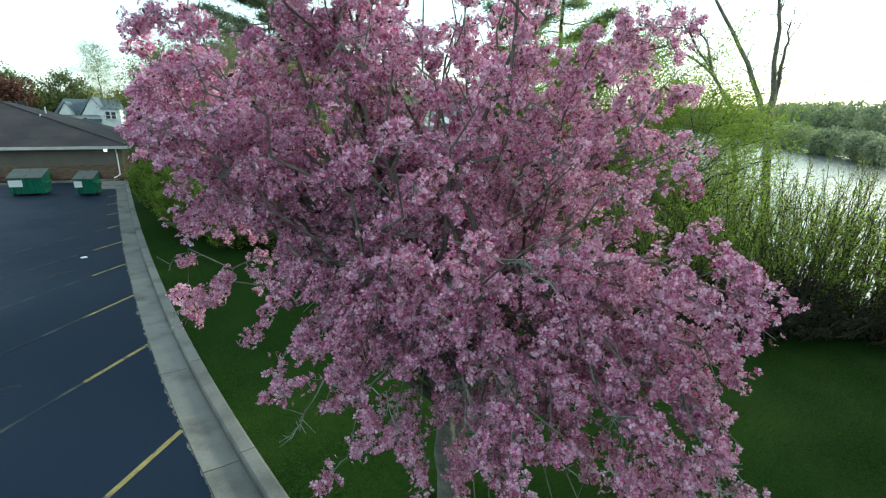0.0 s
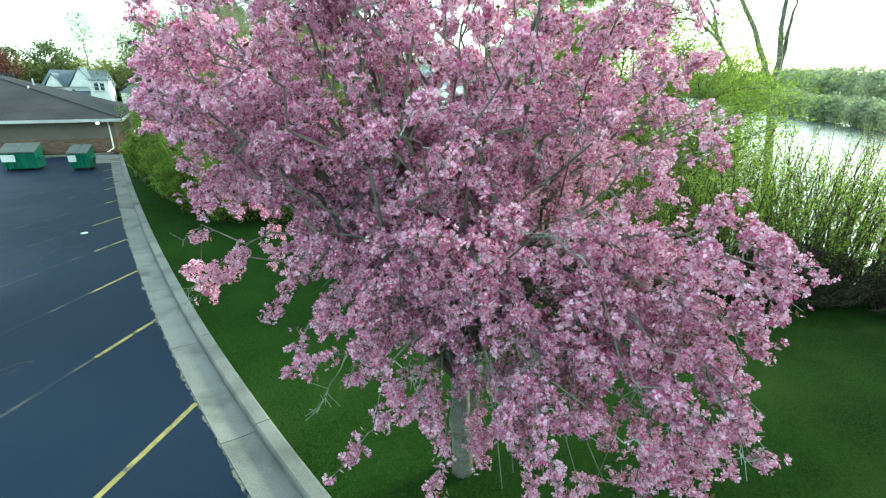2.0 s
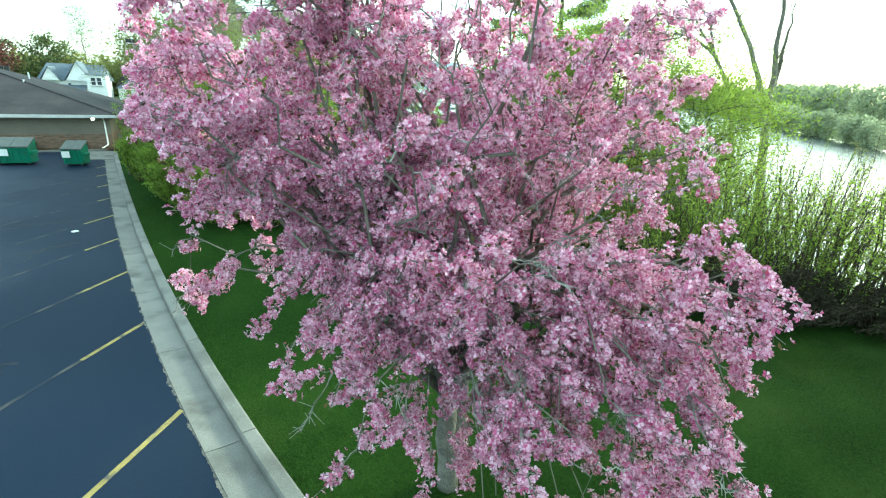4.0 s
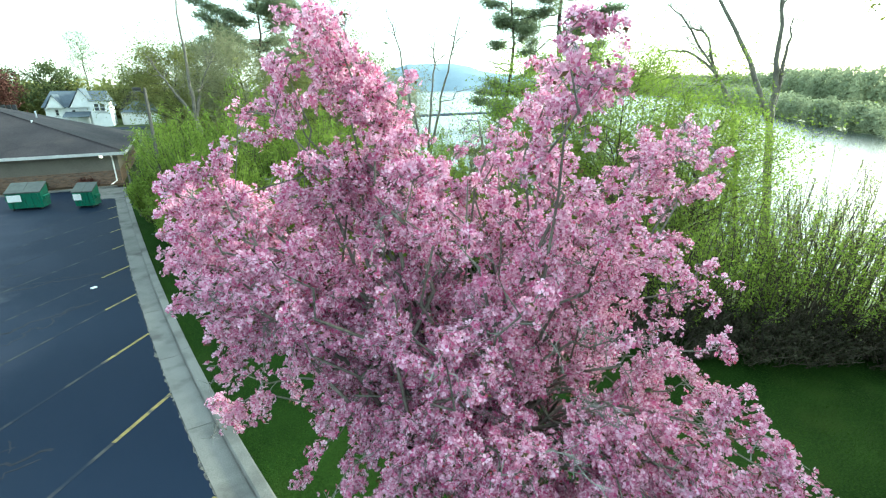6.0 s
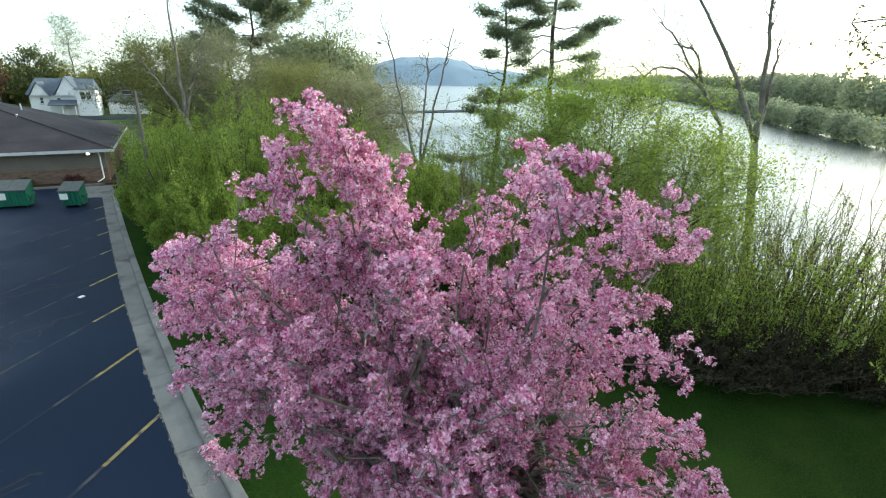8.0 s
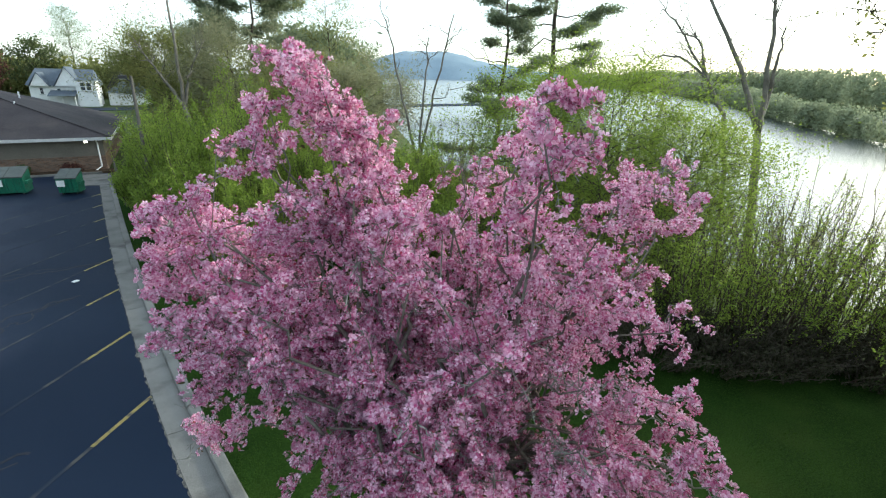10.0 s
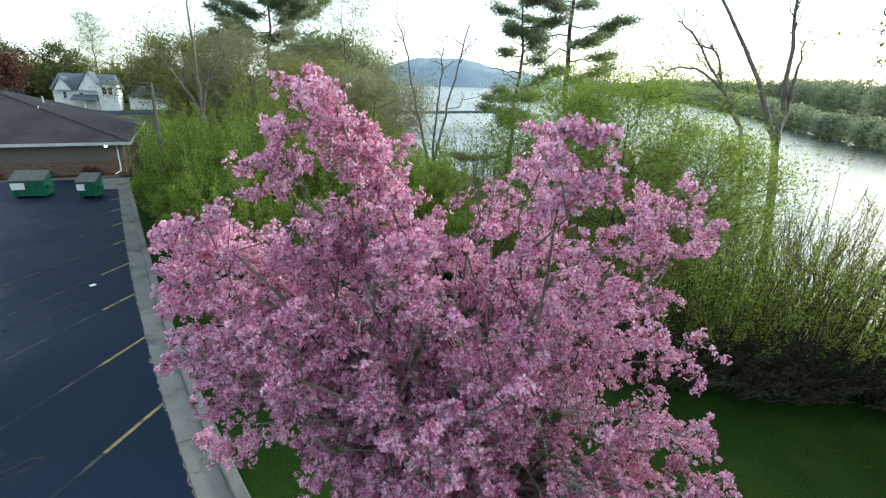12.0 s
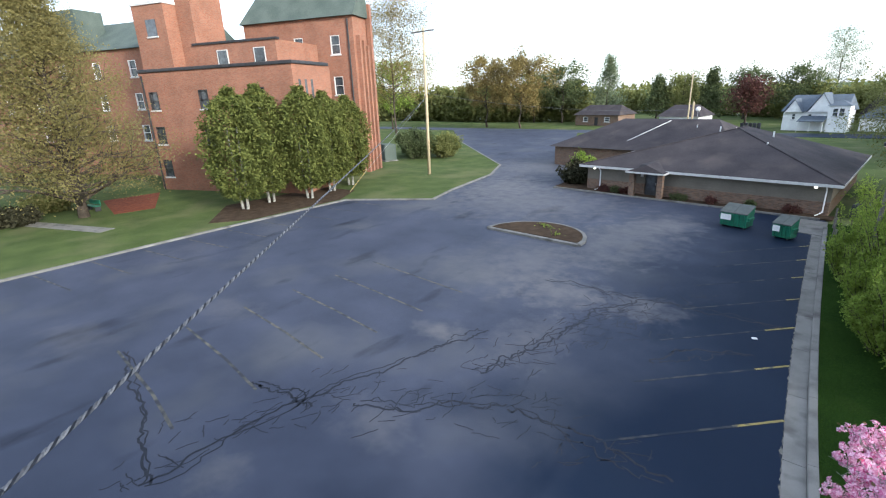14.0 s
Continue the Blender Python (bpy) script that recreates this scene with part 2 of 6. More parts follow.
BLUE_ROOF = mat("blue grey roof", (0.065, 0.082, 0.105), (0.115, 0.138, 0.168), rough=0.9, scale=0.7, fine=8)
WHITE = mat("white paint", (0.68, 0.68, 0.68), (0.82, 0.82, 0.81), rough=0.6, scale=1.5, fine=20, bump=0.1)
TRIM = mat("light grey trim", (0.42, 0.42, 0.42), (0.56, 0.55, 0.54), rough=0.6, scale=2, fine=20)
GREEN_METAL = overlay(mat("green painted steel", (0.008, 0.10, 0.058), (0.018, 0.17, 0.10), rough=0.5, scale=2, fine=20, spec=0.5), (0.03, 0.05, 0.035), 0.6, 0.75, 3)
LID = mat("grey plastic lid", (0.045, 0.055, 0.052), (0.085, 0.095, 0.090), rough=0.6, scale=3)
DARK = mat("dark frame", (0.02, 0.02, 0.022), (0.045, 0.045, 0.05), rough=0.5, scale=3)
GLASS = mat("window glass", (0.03, 0.035, 0.04), (0.09, 0.10, 0.115), rough=0.08, scale=0.8, fine=3, bump=0, spec=0.8)
STEEL = mat("galvanised steel", (0.28, 0.29, 0.30), (0.42, 0.43, 0.44), rough=0.5, scale=4, metal=0.7)
POLE_WOOD = mat("weathered pine pole", (0.34, 0.27, 0.17), (0.52, 0.43, 0.29), rough=0.9, scale=2, fine=25)
OLD_WOOD = mat("grey weathered wood", (0.09, 0.08, 0.07), (0.17, 0.155, 0.14), rough=0.9, scale=2, fine=25)
CABLE = mat("dull aluminium cable", (0.045, 0.048, 0.058), (0.15, 0.155, 0.17), rough=0.6, scale=6, metal=0.3)
STRAND = mat("bright aluminium strand", (0.09, 0.095, 0.11), (0.22, 0.225, 0.24), rough=0.5, scale=6, metal=0.3)
LAMP_GLASS = mat("white lamp glass", (0.7, 0.7, 0.66), (0.85, 0.85, 0.8), rough=0.3, scale=2)
LAMP_GLASS.node_tree.nodes["Principled BSDF"].inputs["Emission Color"].default_value = (1.0, 0.93, 0.75, 1)
LAMP_GLASS.node_tree.nodes["Principled BSDF"].inputs["Emission Strength"].default_value = 2.5
WATER = mat("lake water", (0.02, 0.03, 0.035), (0.03, 0.04, 0.045), rough=0.22, scale=0.2, fine=1.6, bump=0.5, spec=0.8)


# ---- mesh building ----
class Geo:
    """Vertices and faces of one part."""

    def __init__(self):
        self.v, self.f, self.n = [], [], 0

    def add(self, verts, faces):
        verts = np.asarray(verts, float).reshape(-1, 3)
        self.v.append(verts)
        self.f += [tuple(i + self.n for i in face) for face in faces]
        self.n += len(verts)
        return self

    def box(self, x0, y0, z0, x1, y1, z1, bevel=0.0):
        if bevel <= 0:
            return self.add([(x, y, z) for z in (z0, z1) for x, y in ((x0, y0), (x1, y0), (x1, y1), (x0, y1))],
                            [(3, 2, 1, 0), (4, 5, 6, 7), (0, 1, 5, 4), (1, 2, 6, 5), (2, 3, 7, 6), (3, 0, 4, 7)])
        b, rings = bevel, []
        for z, e in ((z0, b), (z0 + b, 0), (z1 - b, 0), (z1, b)):
            rings.append([(x0 + e, y0 + e, z), (x1 - e, y0 + e, z), (x1 - e, y1 - e, z), (x0 + e, y1 - e, z)])
        faces = [(3, 2, 1, 0), (12, 13, 14, 15)]
        for k in range(3):
            faces += [(4 * k + i, 4 * k + (i + 1) % 4, 4 * k + 4 + (i + 1) % 4, 4 * k + 4 + i) for i in range(4)]
        return self.add(np.array(rings), faces)

    def slab(self, outline, z0, z1):
        """An upright prism over a flat outline, anticlockwise."""
        k = len(outline)
        return self.add([(x, y, z) for z in (z0, z1) for x, y in outline],
                        [tuple(range(k - 1, -1, -1)), tuple(range(k, 2 * k))] + [(i, (i + 1) % k, k + (i + 1) % k, k + i) for i in range(k)])

    def tube(self, points, radii, sides=6):
        pts = np.asarray(points, float)
        radii = np.broadcast_to(np.asarray(radii, float), (len(pts),))
        t = np.gradient(pts, axis=0)
        t /= np.linalg.norm(t, axis=1)[:, None] + 1e-9
        ref = np.where(np.abs(t[:, 2:3]) > 0.9, np.array([[1.0, 0, 0]]), np.array([[0, 0, 1.0]]))
        u = np.cross(t, ref)
        u /= np.linalg.norm(u, axis=1)[:, None] + 1e-9
        w = np.cross(t, u)
        a = np.arange(sides) * 2 * np.pi / sides
        ring = pts[:, None] + radii[:, None, None] * (u[:, None] * np.cos(a)[None, :, None] + w[:, None] * np.sin(a)[None, :, None])
        faces = [(k * sides + i, k * sides + (i + 1) % sides, (k + 1) * sides + (i + 1) % sides, (k + 1) * sides + i)
                 for k in range(len(pts) - 1) for i in range(sides)]
        faces += [tuple(range(sides - 1, -1, -1)), tuple((len(pts) - 1) * sides + i for i in range(sides))]
        return self.add(ring.reshape(-1, 3), faces)

    def mesh(self, name):
        me = bpy.data.meshes.new(name)
        me.from_pydata(np.concatenate(self.v) if self.v else [], [], self.f)
        return me


def fast_mesh(name, verts, faces):
    """A mesh of many equal faces: verts (n, 3), faces (m, k)."""
    me = bpy.data.meshes.new(name)
    m, k = faces.shape
    me.vertices.add(len(verts)); me.loops.add(m * k); me.polygons.add(m)
    me.vertices.foreach_set("co", np.asarray(verts, np.float32).ravel())
    me.loops.foreach_set("vertex_index", faces.astype(np.int32).ravel())
    me.polygons.foreach_set("loop_start", np.arange(0, m * k, k, dtype=np.int32))
    me.update(calc_edges=True)
    return me


def empty(name, x=0, y=0, z=0, turn=0, label="", category="", group="", kind=""):
    ob = new(name)
    ob.matrix_basis = pose(x, y, z, 0, 0, turn)
    return tagged(ob, label, category, group, kind)


def part(name, geo, material, parent=None, label="", smooth=False):
    me = geo.mesh(name) if isinstance(geo, Geo) else geo
    me.materials.append(material)
    if smooth:
        me.polygons.foreach_set("use_smooth", [True] * len(me.polygons))
    ob = new(name, me)
    ob.parent = parent
    return tagged(ob, label)


def thing(name, geo, material, label, category, group="", kind="", smooth=False):
    return tagged(part(name, geo, material, None, label, smooth), label, category, group, kind)


def rotate_to(dirs, rng):
    """Frames (n, 3, 3) whose last row is each direction, with a random spin."""
    d = dirs / (np.linalg.norm(dirs, axis=1)[:, None] + 1e-9)
    r = rng.normal(size=d.shape)
    u = np.cross(d, r)
    u /= np.linalg.norm(u, axis=1)[:, None] + 1e-9
    return np.stack([u, np.cross(d, u), d], axis=1)


def leaves(name, centres, size, rng, aspect=0.55, spread=0.0, up=0.3):
    """Diamond leaves of random turn at the given places."""
    c = np.asarray(centres, float)
    n = len(c)
    if spread:
        c = c + rng.normal(0, spread, (n, 3))
    d = rng.normal(size=(n, 3)); d[:, 2] += up
    fr = rotate_to(d, rng)
    s = size * rng.uniform(0.6, 1.4, n)[:, None]
    a, b, nn = fr[:, 0] * s, fr[:, 1] * s * aspect, fr[:, 2] * s * 0.18
    v = np.stack([c - a, c + b + nn, c + a, c - b + nn], axis=1).reshape(-1, 3)
    f = np.arange(4 * n).reshape(n, 4)
    return fast_mesh(name, v, f)


def flowers(name, centres, normals, size, rng, petals=5):
    """Open five-petalled flowers, one island each, facing their normals."""
    c = np.asarray(centres, float)
    n = len(c)
    fr = rotate_to(np.asarray(normals, float), rng)
    s = size * rng.uniform(0.7, 1.25, n)
    cup = rng.uniform(0.1, 0.7, n)
    out = []
    for k in range(petals):
        a = 2 * np.pi * k / petals
        out.append(c + (np.cos(a) * fr[:, 0] + np.sin(a) * fr[:, 1]) * 0.05 * s[:, None])
        for da, r, h in ((-0.50, 0.78, 0.7), (0, 1.0, 1.0), (0.50, 0.78, 0.7)):
            e = np.cos(a + da) * fr[:, 0] + np.sin(a + da) * fr[:, 1]
            out.append(c + (e * r + fr[:, 2] * (cup * h)[:, None]) * s[:, None])
    v = np.stack(out, axis=1)
    f = np.arange(4 * petals * n).reshape(-1, 4)
    return fast_mesh(name, v.reshape(-1, 3), f)


def bend(a, b, lift, steps, rng, wobble=0.04):
    """A bowed line from a to b, raised by lift in its middle."""
    a, b = np.asarray(a, float), np.asarray(b, float)
    t = np.linspace(0, 1, steps)[:, None]
    p = a * (1 - t) + b * t
    p[:, 2] += (lift * 4 * t * (1 - t))[:, 0]
    w = rng.normal(0, wobble * np.linalg.norm(b - a), (steps, 3))
    w[0] = w[-1] = 0
    return p + w


# ---- terrain ----
LAKE_Z = -3.0


def kerb_x(y):
    """Edge between asphalt and gutter: a long, slow bend."""
    y = np.asarray(y, float)
    return np.where(y > -4, -0.80 + 0.75 * np.exp(-(np.maximum(y, -4) + 0.4) / 8.0), 0.376 - 0.147 * (y + 4))


def near_shore(y):
    return np.interp(y, [-400, -20, 3, 46, 128, 300, 2500], [25, 26, 27, 34, 72, 140, 900])


def far_shore(y):
    return np.interp(y, [-600, 13, 48, 96, 300, 2500], [118, 110, 155, 240, 520, 2700])


def ground_z(x, y):
    x, y = np.asarray(x, float), np.asarray(y, float)
    a, b = near_shore(y), far_shore(y)
    bank = np.clip((x - 12) / np.maximum(a - 12, 1), 0, 1)
    land = -0.06 + (LAKE_Z + 0.06) * bank ** 1.3
    bed = LAKE_Z - np.minimum(1.5, 0.15 * np.minimum(x - a, b - x))
    wide = np.interp(y, [-600, 13, 96, 300, 700], [30, 32, 60, 160, 3000])
    far = LAKE_Z + np.clip(np.minimum(0.05 * (x - b), 0.05 * (b + wide - x)), -2, 1.2)
    back = LAKE_Z + np.clip(0.05 * (x - b - wide - 45), -2, 2.0)
    return np.where(x < a, land, np.where(x < b, bed, np.maximum(far, back)))


def axis(lo, hi, fine_lo, fine_hi, step):
    mid = np.arange(fine_lo, fine_hi + step, step)
    left = fine_lo - np.geomspace(step, fine_lo - lo, 26)[::-1]
    right = fine_hi + step + np.geomspace(step, hi - fine_hi, 26)
    return np.concatenate([left, mid, right])


gx, gy = axis(-2600, 2900, -60, 60, 2.0), axis(-2600, 2900, -40, 80, 2.0)
X, Y = np.meshgrid(gx, gy, indexing="ij")
verts = np.stack([X, Y, ground_z(X, Y)], -1).reshape(-1, 3)
ny = len(gy)
ids = (np.arange(len(gx) - 1)[:, None] * ny + np.arange(ny - 1)[None, :]).ravel()
tagged(part("ground", fast_mesh("ground", verts, np.stack([ids, ids + ny, ids + ny + 1, ids + 1], 1)), DRY_GRASS),
       "grassy ground running to the wooded horizon", "ground", kind="structure")
tagged(part("water", Geo().add([(20, -1500, LAKE_Z), (3000, -1500, LAKE_Z), (3000, 3200, LAKE_Z), (20, 3200, LAKE_Z)], [(0, 1, 2, 3)]), WATER),
       "pale calm lake water reflecting the bright sky", "lake", kind="structure")

# lawn beside the kerb, slightly uneven, running out into the wooded bank
rng = np.random.default_rng(3)
ly = np.arange(-40, 30.1, 0.5)
lx = np.linspace(0, 1, 40)
LX = kerb_x(ly)[None, :] + 0.69 + (13.5 - kerb_x(ly)[None, :]) * lx[:, None]
LZ = 0.105 - 0.25 * np.clip((LX - 10.5) / 3, 0, 1) ** 2 + 0.02 * np.sin(LX * 1.3 + ly[None, :] * 0.7) * np.sin(ly[None, :] * 0.9) * np.clip(LX - 1, 0, 1)
verts = np.stack([LX, np.broadcast_to(ly, LX.shape), LZ], -1).reshape(-1, 3)
ny = len(ly)
ids = (np.arange(39)[:, None] * ny + np.arange(ny - 1)[None, :]).ravel()
lawn = tagged(part("lawn", fast_mesh("lawn", verts, np.stack([ids, ids + ny, ids + ny + 1, ids + 1], 1)), GRASS, smooth=True),
              "mown green lawn between kerb and wooded bank", "lawn", kind="structure")

# blades of the lawn's nearer stretch
r_lawn = np.random.default_rng(44)
n_blade = 130000
by = r_lawn.uniform(-9, 14, n_blade)
bx = kerb_x(by) + 0.70 + (10.8 - kerb_x(by)) * r_lawn.uniform(0, 1, n_blade) ** 1.3
bz = 0.105 + 0.02 * np.sin(bx * 1.3 + by * 0.7) * np.sin(by * 0.9) * np.clip(bx - 1, 0, 1)
lean_ = r_lawn.normal(0, 0.022, (n_blade, 2))
turn_ = r_lawn.uniform(0, 2 * np.pi, n_blade)
half_ = np.stack([np.cos(turn_), np.sin(turn_), np.zeros(n_blade)], 1) * 0.005
foot_ = np.stack([bx, by, bz - 0.004], 1)
tip_ = foot_ + np.stack([lean_[:, 0], lean_[:, 1], r_lawn.uniform(0.02, 0.055, n_blade)], 1)
tagged(part("grass_blades", fast_mesh("grass_blades", np.stack([foot_ - half_, foot_ + half_, tip_], 1).reshape(-1, 3), np.arange(3 * n_blade).reshape(-1, 3)), BLADE, lawn, "short mown grass"), kind="stuff")

# ---- car park ----
west = [(-34.2, -45), (-34.3, 8.4), (-34.0, 19.3), (-27.2, 23.4), (-28.4, 27.7), (-30.0, 36.8), (-33.0, 43.5), (-58, 68), (-78, 92)]
ring = [(float(kerb_x(y)), y) for y in np.arange(-45, 29.1, 2)] + [(-0.2, 31.4), (-17.8, 33.2), (-20.3, 34.4), (-24.0, 45.5), (-26.5, 49), (-44, 92)]
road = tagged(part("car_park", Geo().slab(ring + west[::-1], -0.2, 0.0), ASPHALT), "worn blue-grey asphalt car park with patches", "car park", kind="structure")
tagged(part("street", Geo().slab([(-190, 92), (90, 92), (90, 99), (-190, 99)], -0.2, -0.004), ASPHALT), "asphalt street beyond the car park", "street", kind="structure")


def strip(points, half, z0, z1):
    """A flat ribbon along a line on the ground."""
    p = np.asarray(points, float)
    t = np.gradient(p, axis=0)
    t /= np.linalg.norm(t, axis=1)[:, None]
    q = np.stack([-t[:, 1], t[:, 0]], 1) * half
    g = Geo()
    n = len(p)
    v = [(*(p[i] + s * q[i]), z) for z in (z0, z1) for s in (-1, 1) for i in range(n)]
    f = []
    for i in range(n - 1):
        a, b, c, d = i, n + i, 2 * n + i, 3 * n + i
        f += [(c, c + 1, d + 1, d), (a, c, d, b) if i == 0 else (a + 1, a, b, b + 1), (a, a + 1, c + 1, c), (b + 1, b, d, d + 1)]
    return g.add(v, f)


# slanted bay lines along the east kerb: fresh yellow by the kerb, faded further out
for y in (-0.33, 3.15, 6.5, 9.75, 12.9, 16.0, 19.0, 21.9, 24.6):
    x = float(kerb_x(y)) - 0.02
    mid = 2.6 if y < 2 else 1.5 if y < 8 else 1.2 if y < 14 else 0.6
    part("bay_line", strip([(x - k * 0.70, y - k * 0.71) for k in np.linspace(0, mid, 4)], 0.042, 0.002, 0.005), YELLOW, road, "worn yellow bay line")
    part("bay_line", strip([(x - k * 0.70, y - k * 0.71) for k in np.linspace(mid + 0.02, 5.3, 8)], 0.040, 0.002, 0.005), GHOST, road, "faded bay line")
# double row of faint bays in the middle, and bays along the west kerb
for k in range(6):
    y = 9.0 - 2.45 * k if k else 9.1
    part("bay_line", strip([(-19.6 - 0.15 * k, y + 0.1), (-16.3, y - 0.2), (-12.9 - 0.2 * k, y - 0.55)], 0.05, 0.002, 0.005), FADED, road, "faded bay line")
for k in range(9):
    y = -3.0 + 2.75 * k
    part("bay_line", strip([(-33.9, y), (-31, y + 0.4), (-29.4, y + 0.62)], 0.05, 0.002, 0.005), FADED, road, "faded bay line")


def wander(a, b, n, amp, seed):
    r = np.random.default_rng(seed)
    t = np.linspace(0, 1, n)[:, None]
    p = np.asarray(a) * (1 - t) + np.asarray(b) * t
    step = np.cumsum(r.normal(0, amp, (n, 2)), axis=0)
    return p + step - t * step[-1]


# sealed cracks
cracks = [((-12.4, -5.2), (-11.0, 3.0)), ((-11.0, 3.0), (-9.9, 6.2)), ((-10.6, 0.1), (-6.9, 2.7)), ((-6.9, 2.7), (-2.3, 2.5)), ((-8.4, 3.6), (-7.5, 8.1)),
          ((-7.5, 8.1), (-6.2, 12.1)), ((-6.2, 12.1), (-0.7, 12.7)), ((-14.2, -1.2), (-11.5, -0.8)), ((-4.0, 7.5), (-1.6, 9.8)),
          ((-10.4, 12.0), (-6.2, 12.4)), ((-20, -3), (-12.2, -5))]
for k, (a, b) in enumerate(cracks):
    part("crack_seal", strip(wander(a, b, 44, 0.07, k), 0.036, 0.001, 0.004), SEAL, road, "dark sealed crack")
    part("crack_seal", strip(wander(np.add(a, 0.12), np.add(b, -0.15), 40, 0.07, 50 + k), 0.022, 0.001, 0.0035), SEAL, road, "dark sealed crack")

# networks of fine alligator cracks
crazed = Geo()
r_crack = np.random.default_rng(77)
for x0, y0, x1, y1, wide, n in ((-10.5, 0.4, -5.6, 3.4, 1.3, 60), (-8.6, 3.4, -6.2, 12.0, 1.5, 110), (-6.2, 9.0, -4.5, 14.5, 1.2, 40), (-13.4, -5.0, -11.0, 1.0, 1.2, 70), (-5.0, 1.5, -3.4, 3.0, 0.5, 16)):
    for k in range(n):
        u = r_crack.uniform(0, 1)
        p = np.array([x0 + (x1 - x0) * u, y0 + (y1 - y0) * u]) + r_crack.normal(0, wide * 0.5, 2)
        a = r_crack.choice([0.3, 1.9, 1.1]) + r_crack.normal(0, 0.35)
        q = p + np.array([math.cos(a), math.sin(a)]) * r_crack.uniform(0.25, 0.8)
        s = strip(wander(p, q, 6, 0.03, 900 + k), 0.014, 0.001, 0.0035)
        crazed.add(np.concatenate(s.v), s.f)
tagged(part("crazing", crazed, SEAL, road, "networks of fine dark cracks"), kind="stuff")

# gutter slabs and kerb stones along the east edge
east_kerb = tagged(new("kerb_east"), "pale concrete gutter and kerb with open joints", "kerb", kind="structure")
cuts = [-45, -39, -33, -27, -21, -15, -9, -4.6, -1.5, 1.65, 4.8, 7.95, 11.1, 14.2, 17.3, 20.4, 23.5, 26.6, 29]
for a, b in zip(cuts, cuts[1:]):
    ys = np.linspace(a + 0.008, b - 0.008, 7)
    xs = kerb_x(ys)
    gut, stone = Geo(), Geo()
    prof_g = [(0.0, -0.15), (0.0, 0.012), (0.25, 0.002), (0.47, 0.006), (0.47, -0.15)]
    prof_k = [(0.474, -0.15), (0.476, 0.10), (0.50, 0.125), (0.66, 0.130), (0.69, 0.12), (0.69, -0.15)]
    for g, prof in ((gut, prof_g), (stone, prof_k)):
        m = len(prof)
        v = [(x + dx, y, z) for x, y in zip(xs, ys) for dx, z in prof]
        f = [(i * m + j, i * m + j + 1, (i + 1) * m + j + 1, (i + 1) * m + j) for i in range(6) for j in range(m - 1)]
        f += [tuple(range(m - 1, -1, -1)), tuple(6 * m + j for j in range(m))]
        g.add(v, f)
    part("gutter_slab", gut, CONCRETE, east_kerb)
    part("kerb_stone", stone, CONCRETE, east_kerb)

# sandy grit washed against the gutter's edge
r_grit = np.random.default_rng(31)
gy_ = np.arange(-12, 29, 0.035)
gx_ = kerb_x(gy_)
wide_ = 0.010 + 0.030 * np.abs(np.convolve(r_grit.normal(0, 1, len(gy_)), np.ones(9) / 5, "same")) * np.clip(1.2 - 0.02 * gy_, 0.4, 1.2)
gv = np.concatenate([np.stack([gx_ - wide_, gy_, np.full_like(gy_, 0.003)], 1), np.stack([gx_ - 0.002, gy_, np.full_like(gy_, 0.006)], 1)])
k_ = np.arange(len(gy_) - 1)
part("grit_line", fast_mesh("grit_line", gv, np.stack([k_, k_ + len(gy_), k_ + len(gy_) + 1, k_ + 1], 1)), GRIT, east_kerb, "pale sandy grit along the gutter")

west_kerb = tagged(new("kerb_west"), "pale concrete kerb round the west lawn", "kerb", kind="structure")
for (x0, y0), (x1, y1) in zip(west[:-2], west[1:-1]):
    n = max(1, int(math.hypot(x1 - x0, y1 - y0) / 3))
    for k in range(n):
        p = [(x0 + (x1 - x0) * (k + e) / n, y0 + (y1 - y0) * (k + e) / n) for e in (0.004, 0.5, 0.996)]
        part("kerb_stone", strip(p, 0.11, -0.1, 0.12), CONCRETE, west_kerb)
tagged(part("west_lawn", Geo().slab([(-34.32, -45), (-34.42, 8.4), (-34.1, 19.45), (-27.4, 23.5), (-28.55, 27.7), (-30.15, 36.8), (-33.2, 43.6), (-58.2, 68), (-70, 60), (-100, 20), (-100, -45)], -0.1, 0.10), DRY_GRASS),
       "mown lawn in front of the brick building", "lawn", kind="structure")
tagged(part("mulch_bed", Geo().slab([(-36.5, 8), (-34.6, 10.5), (-34.4, 19), (-36.5, 22.5), (-41, 22), (-41.5, 12)], 0.0, 0.125), SOIL), "brown mulch bed under the cedars", "flower bed", kind="structure")
tagged(part("mulch_bed", Geo().slab([(-55, 6.5), (-47, 5.0), (-46.5, 8.0), (-54.5, 11.5)], 0.0, 0.125), MULCH), "red mulch bed by the brick wall", "flower bed", kind="structure")
part_path = tagged(part("footpath", Geo().slab([(-60, -4.5), (-41, 2.2), (-41.4, 3.3), (-60, -3.2)], 0.0, 0.13), CONCRETE), "pale concrete footpath", "path", kind="structure")

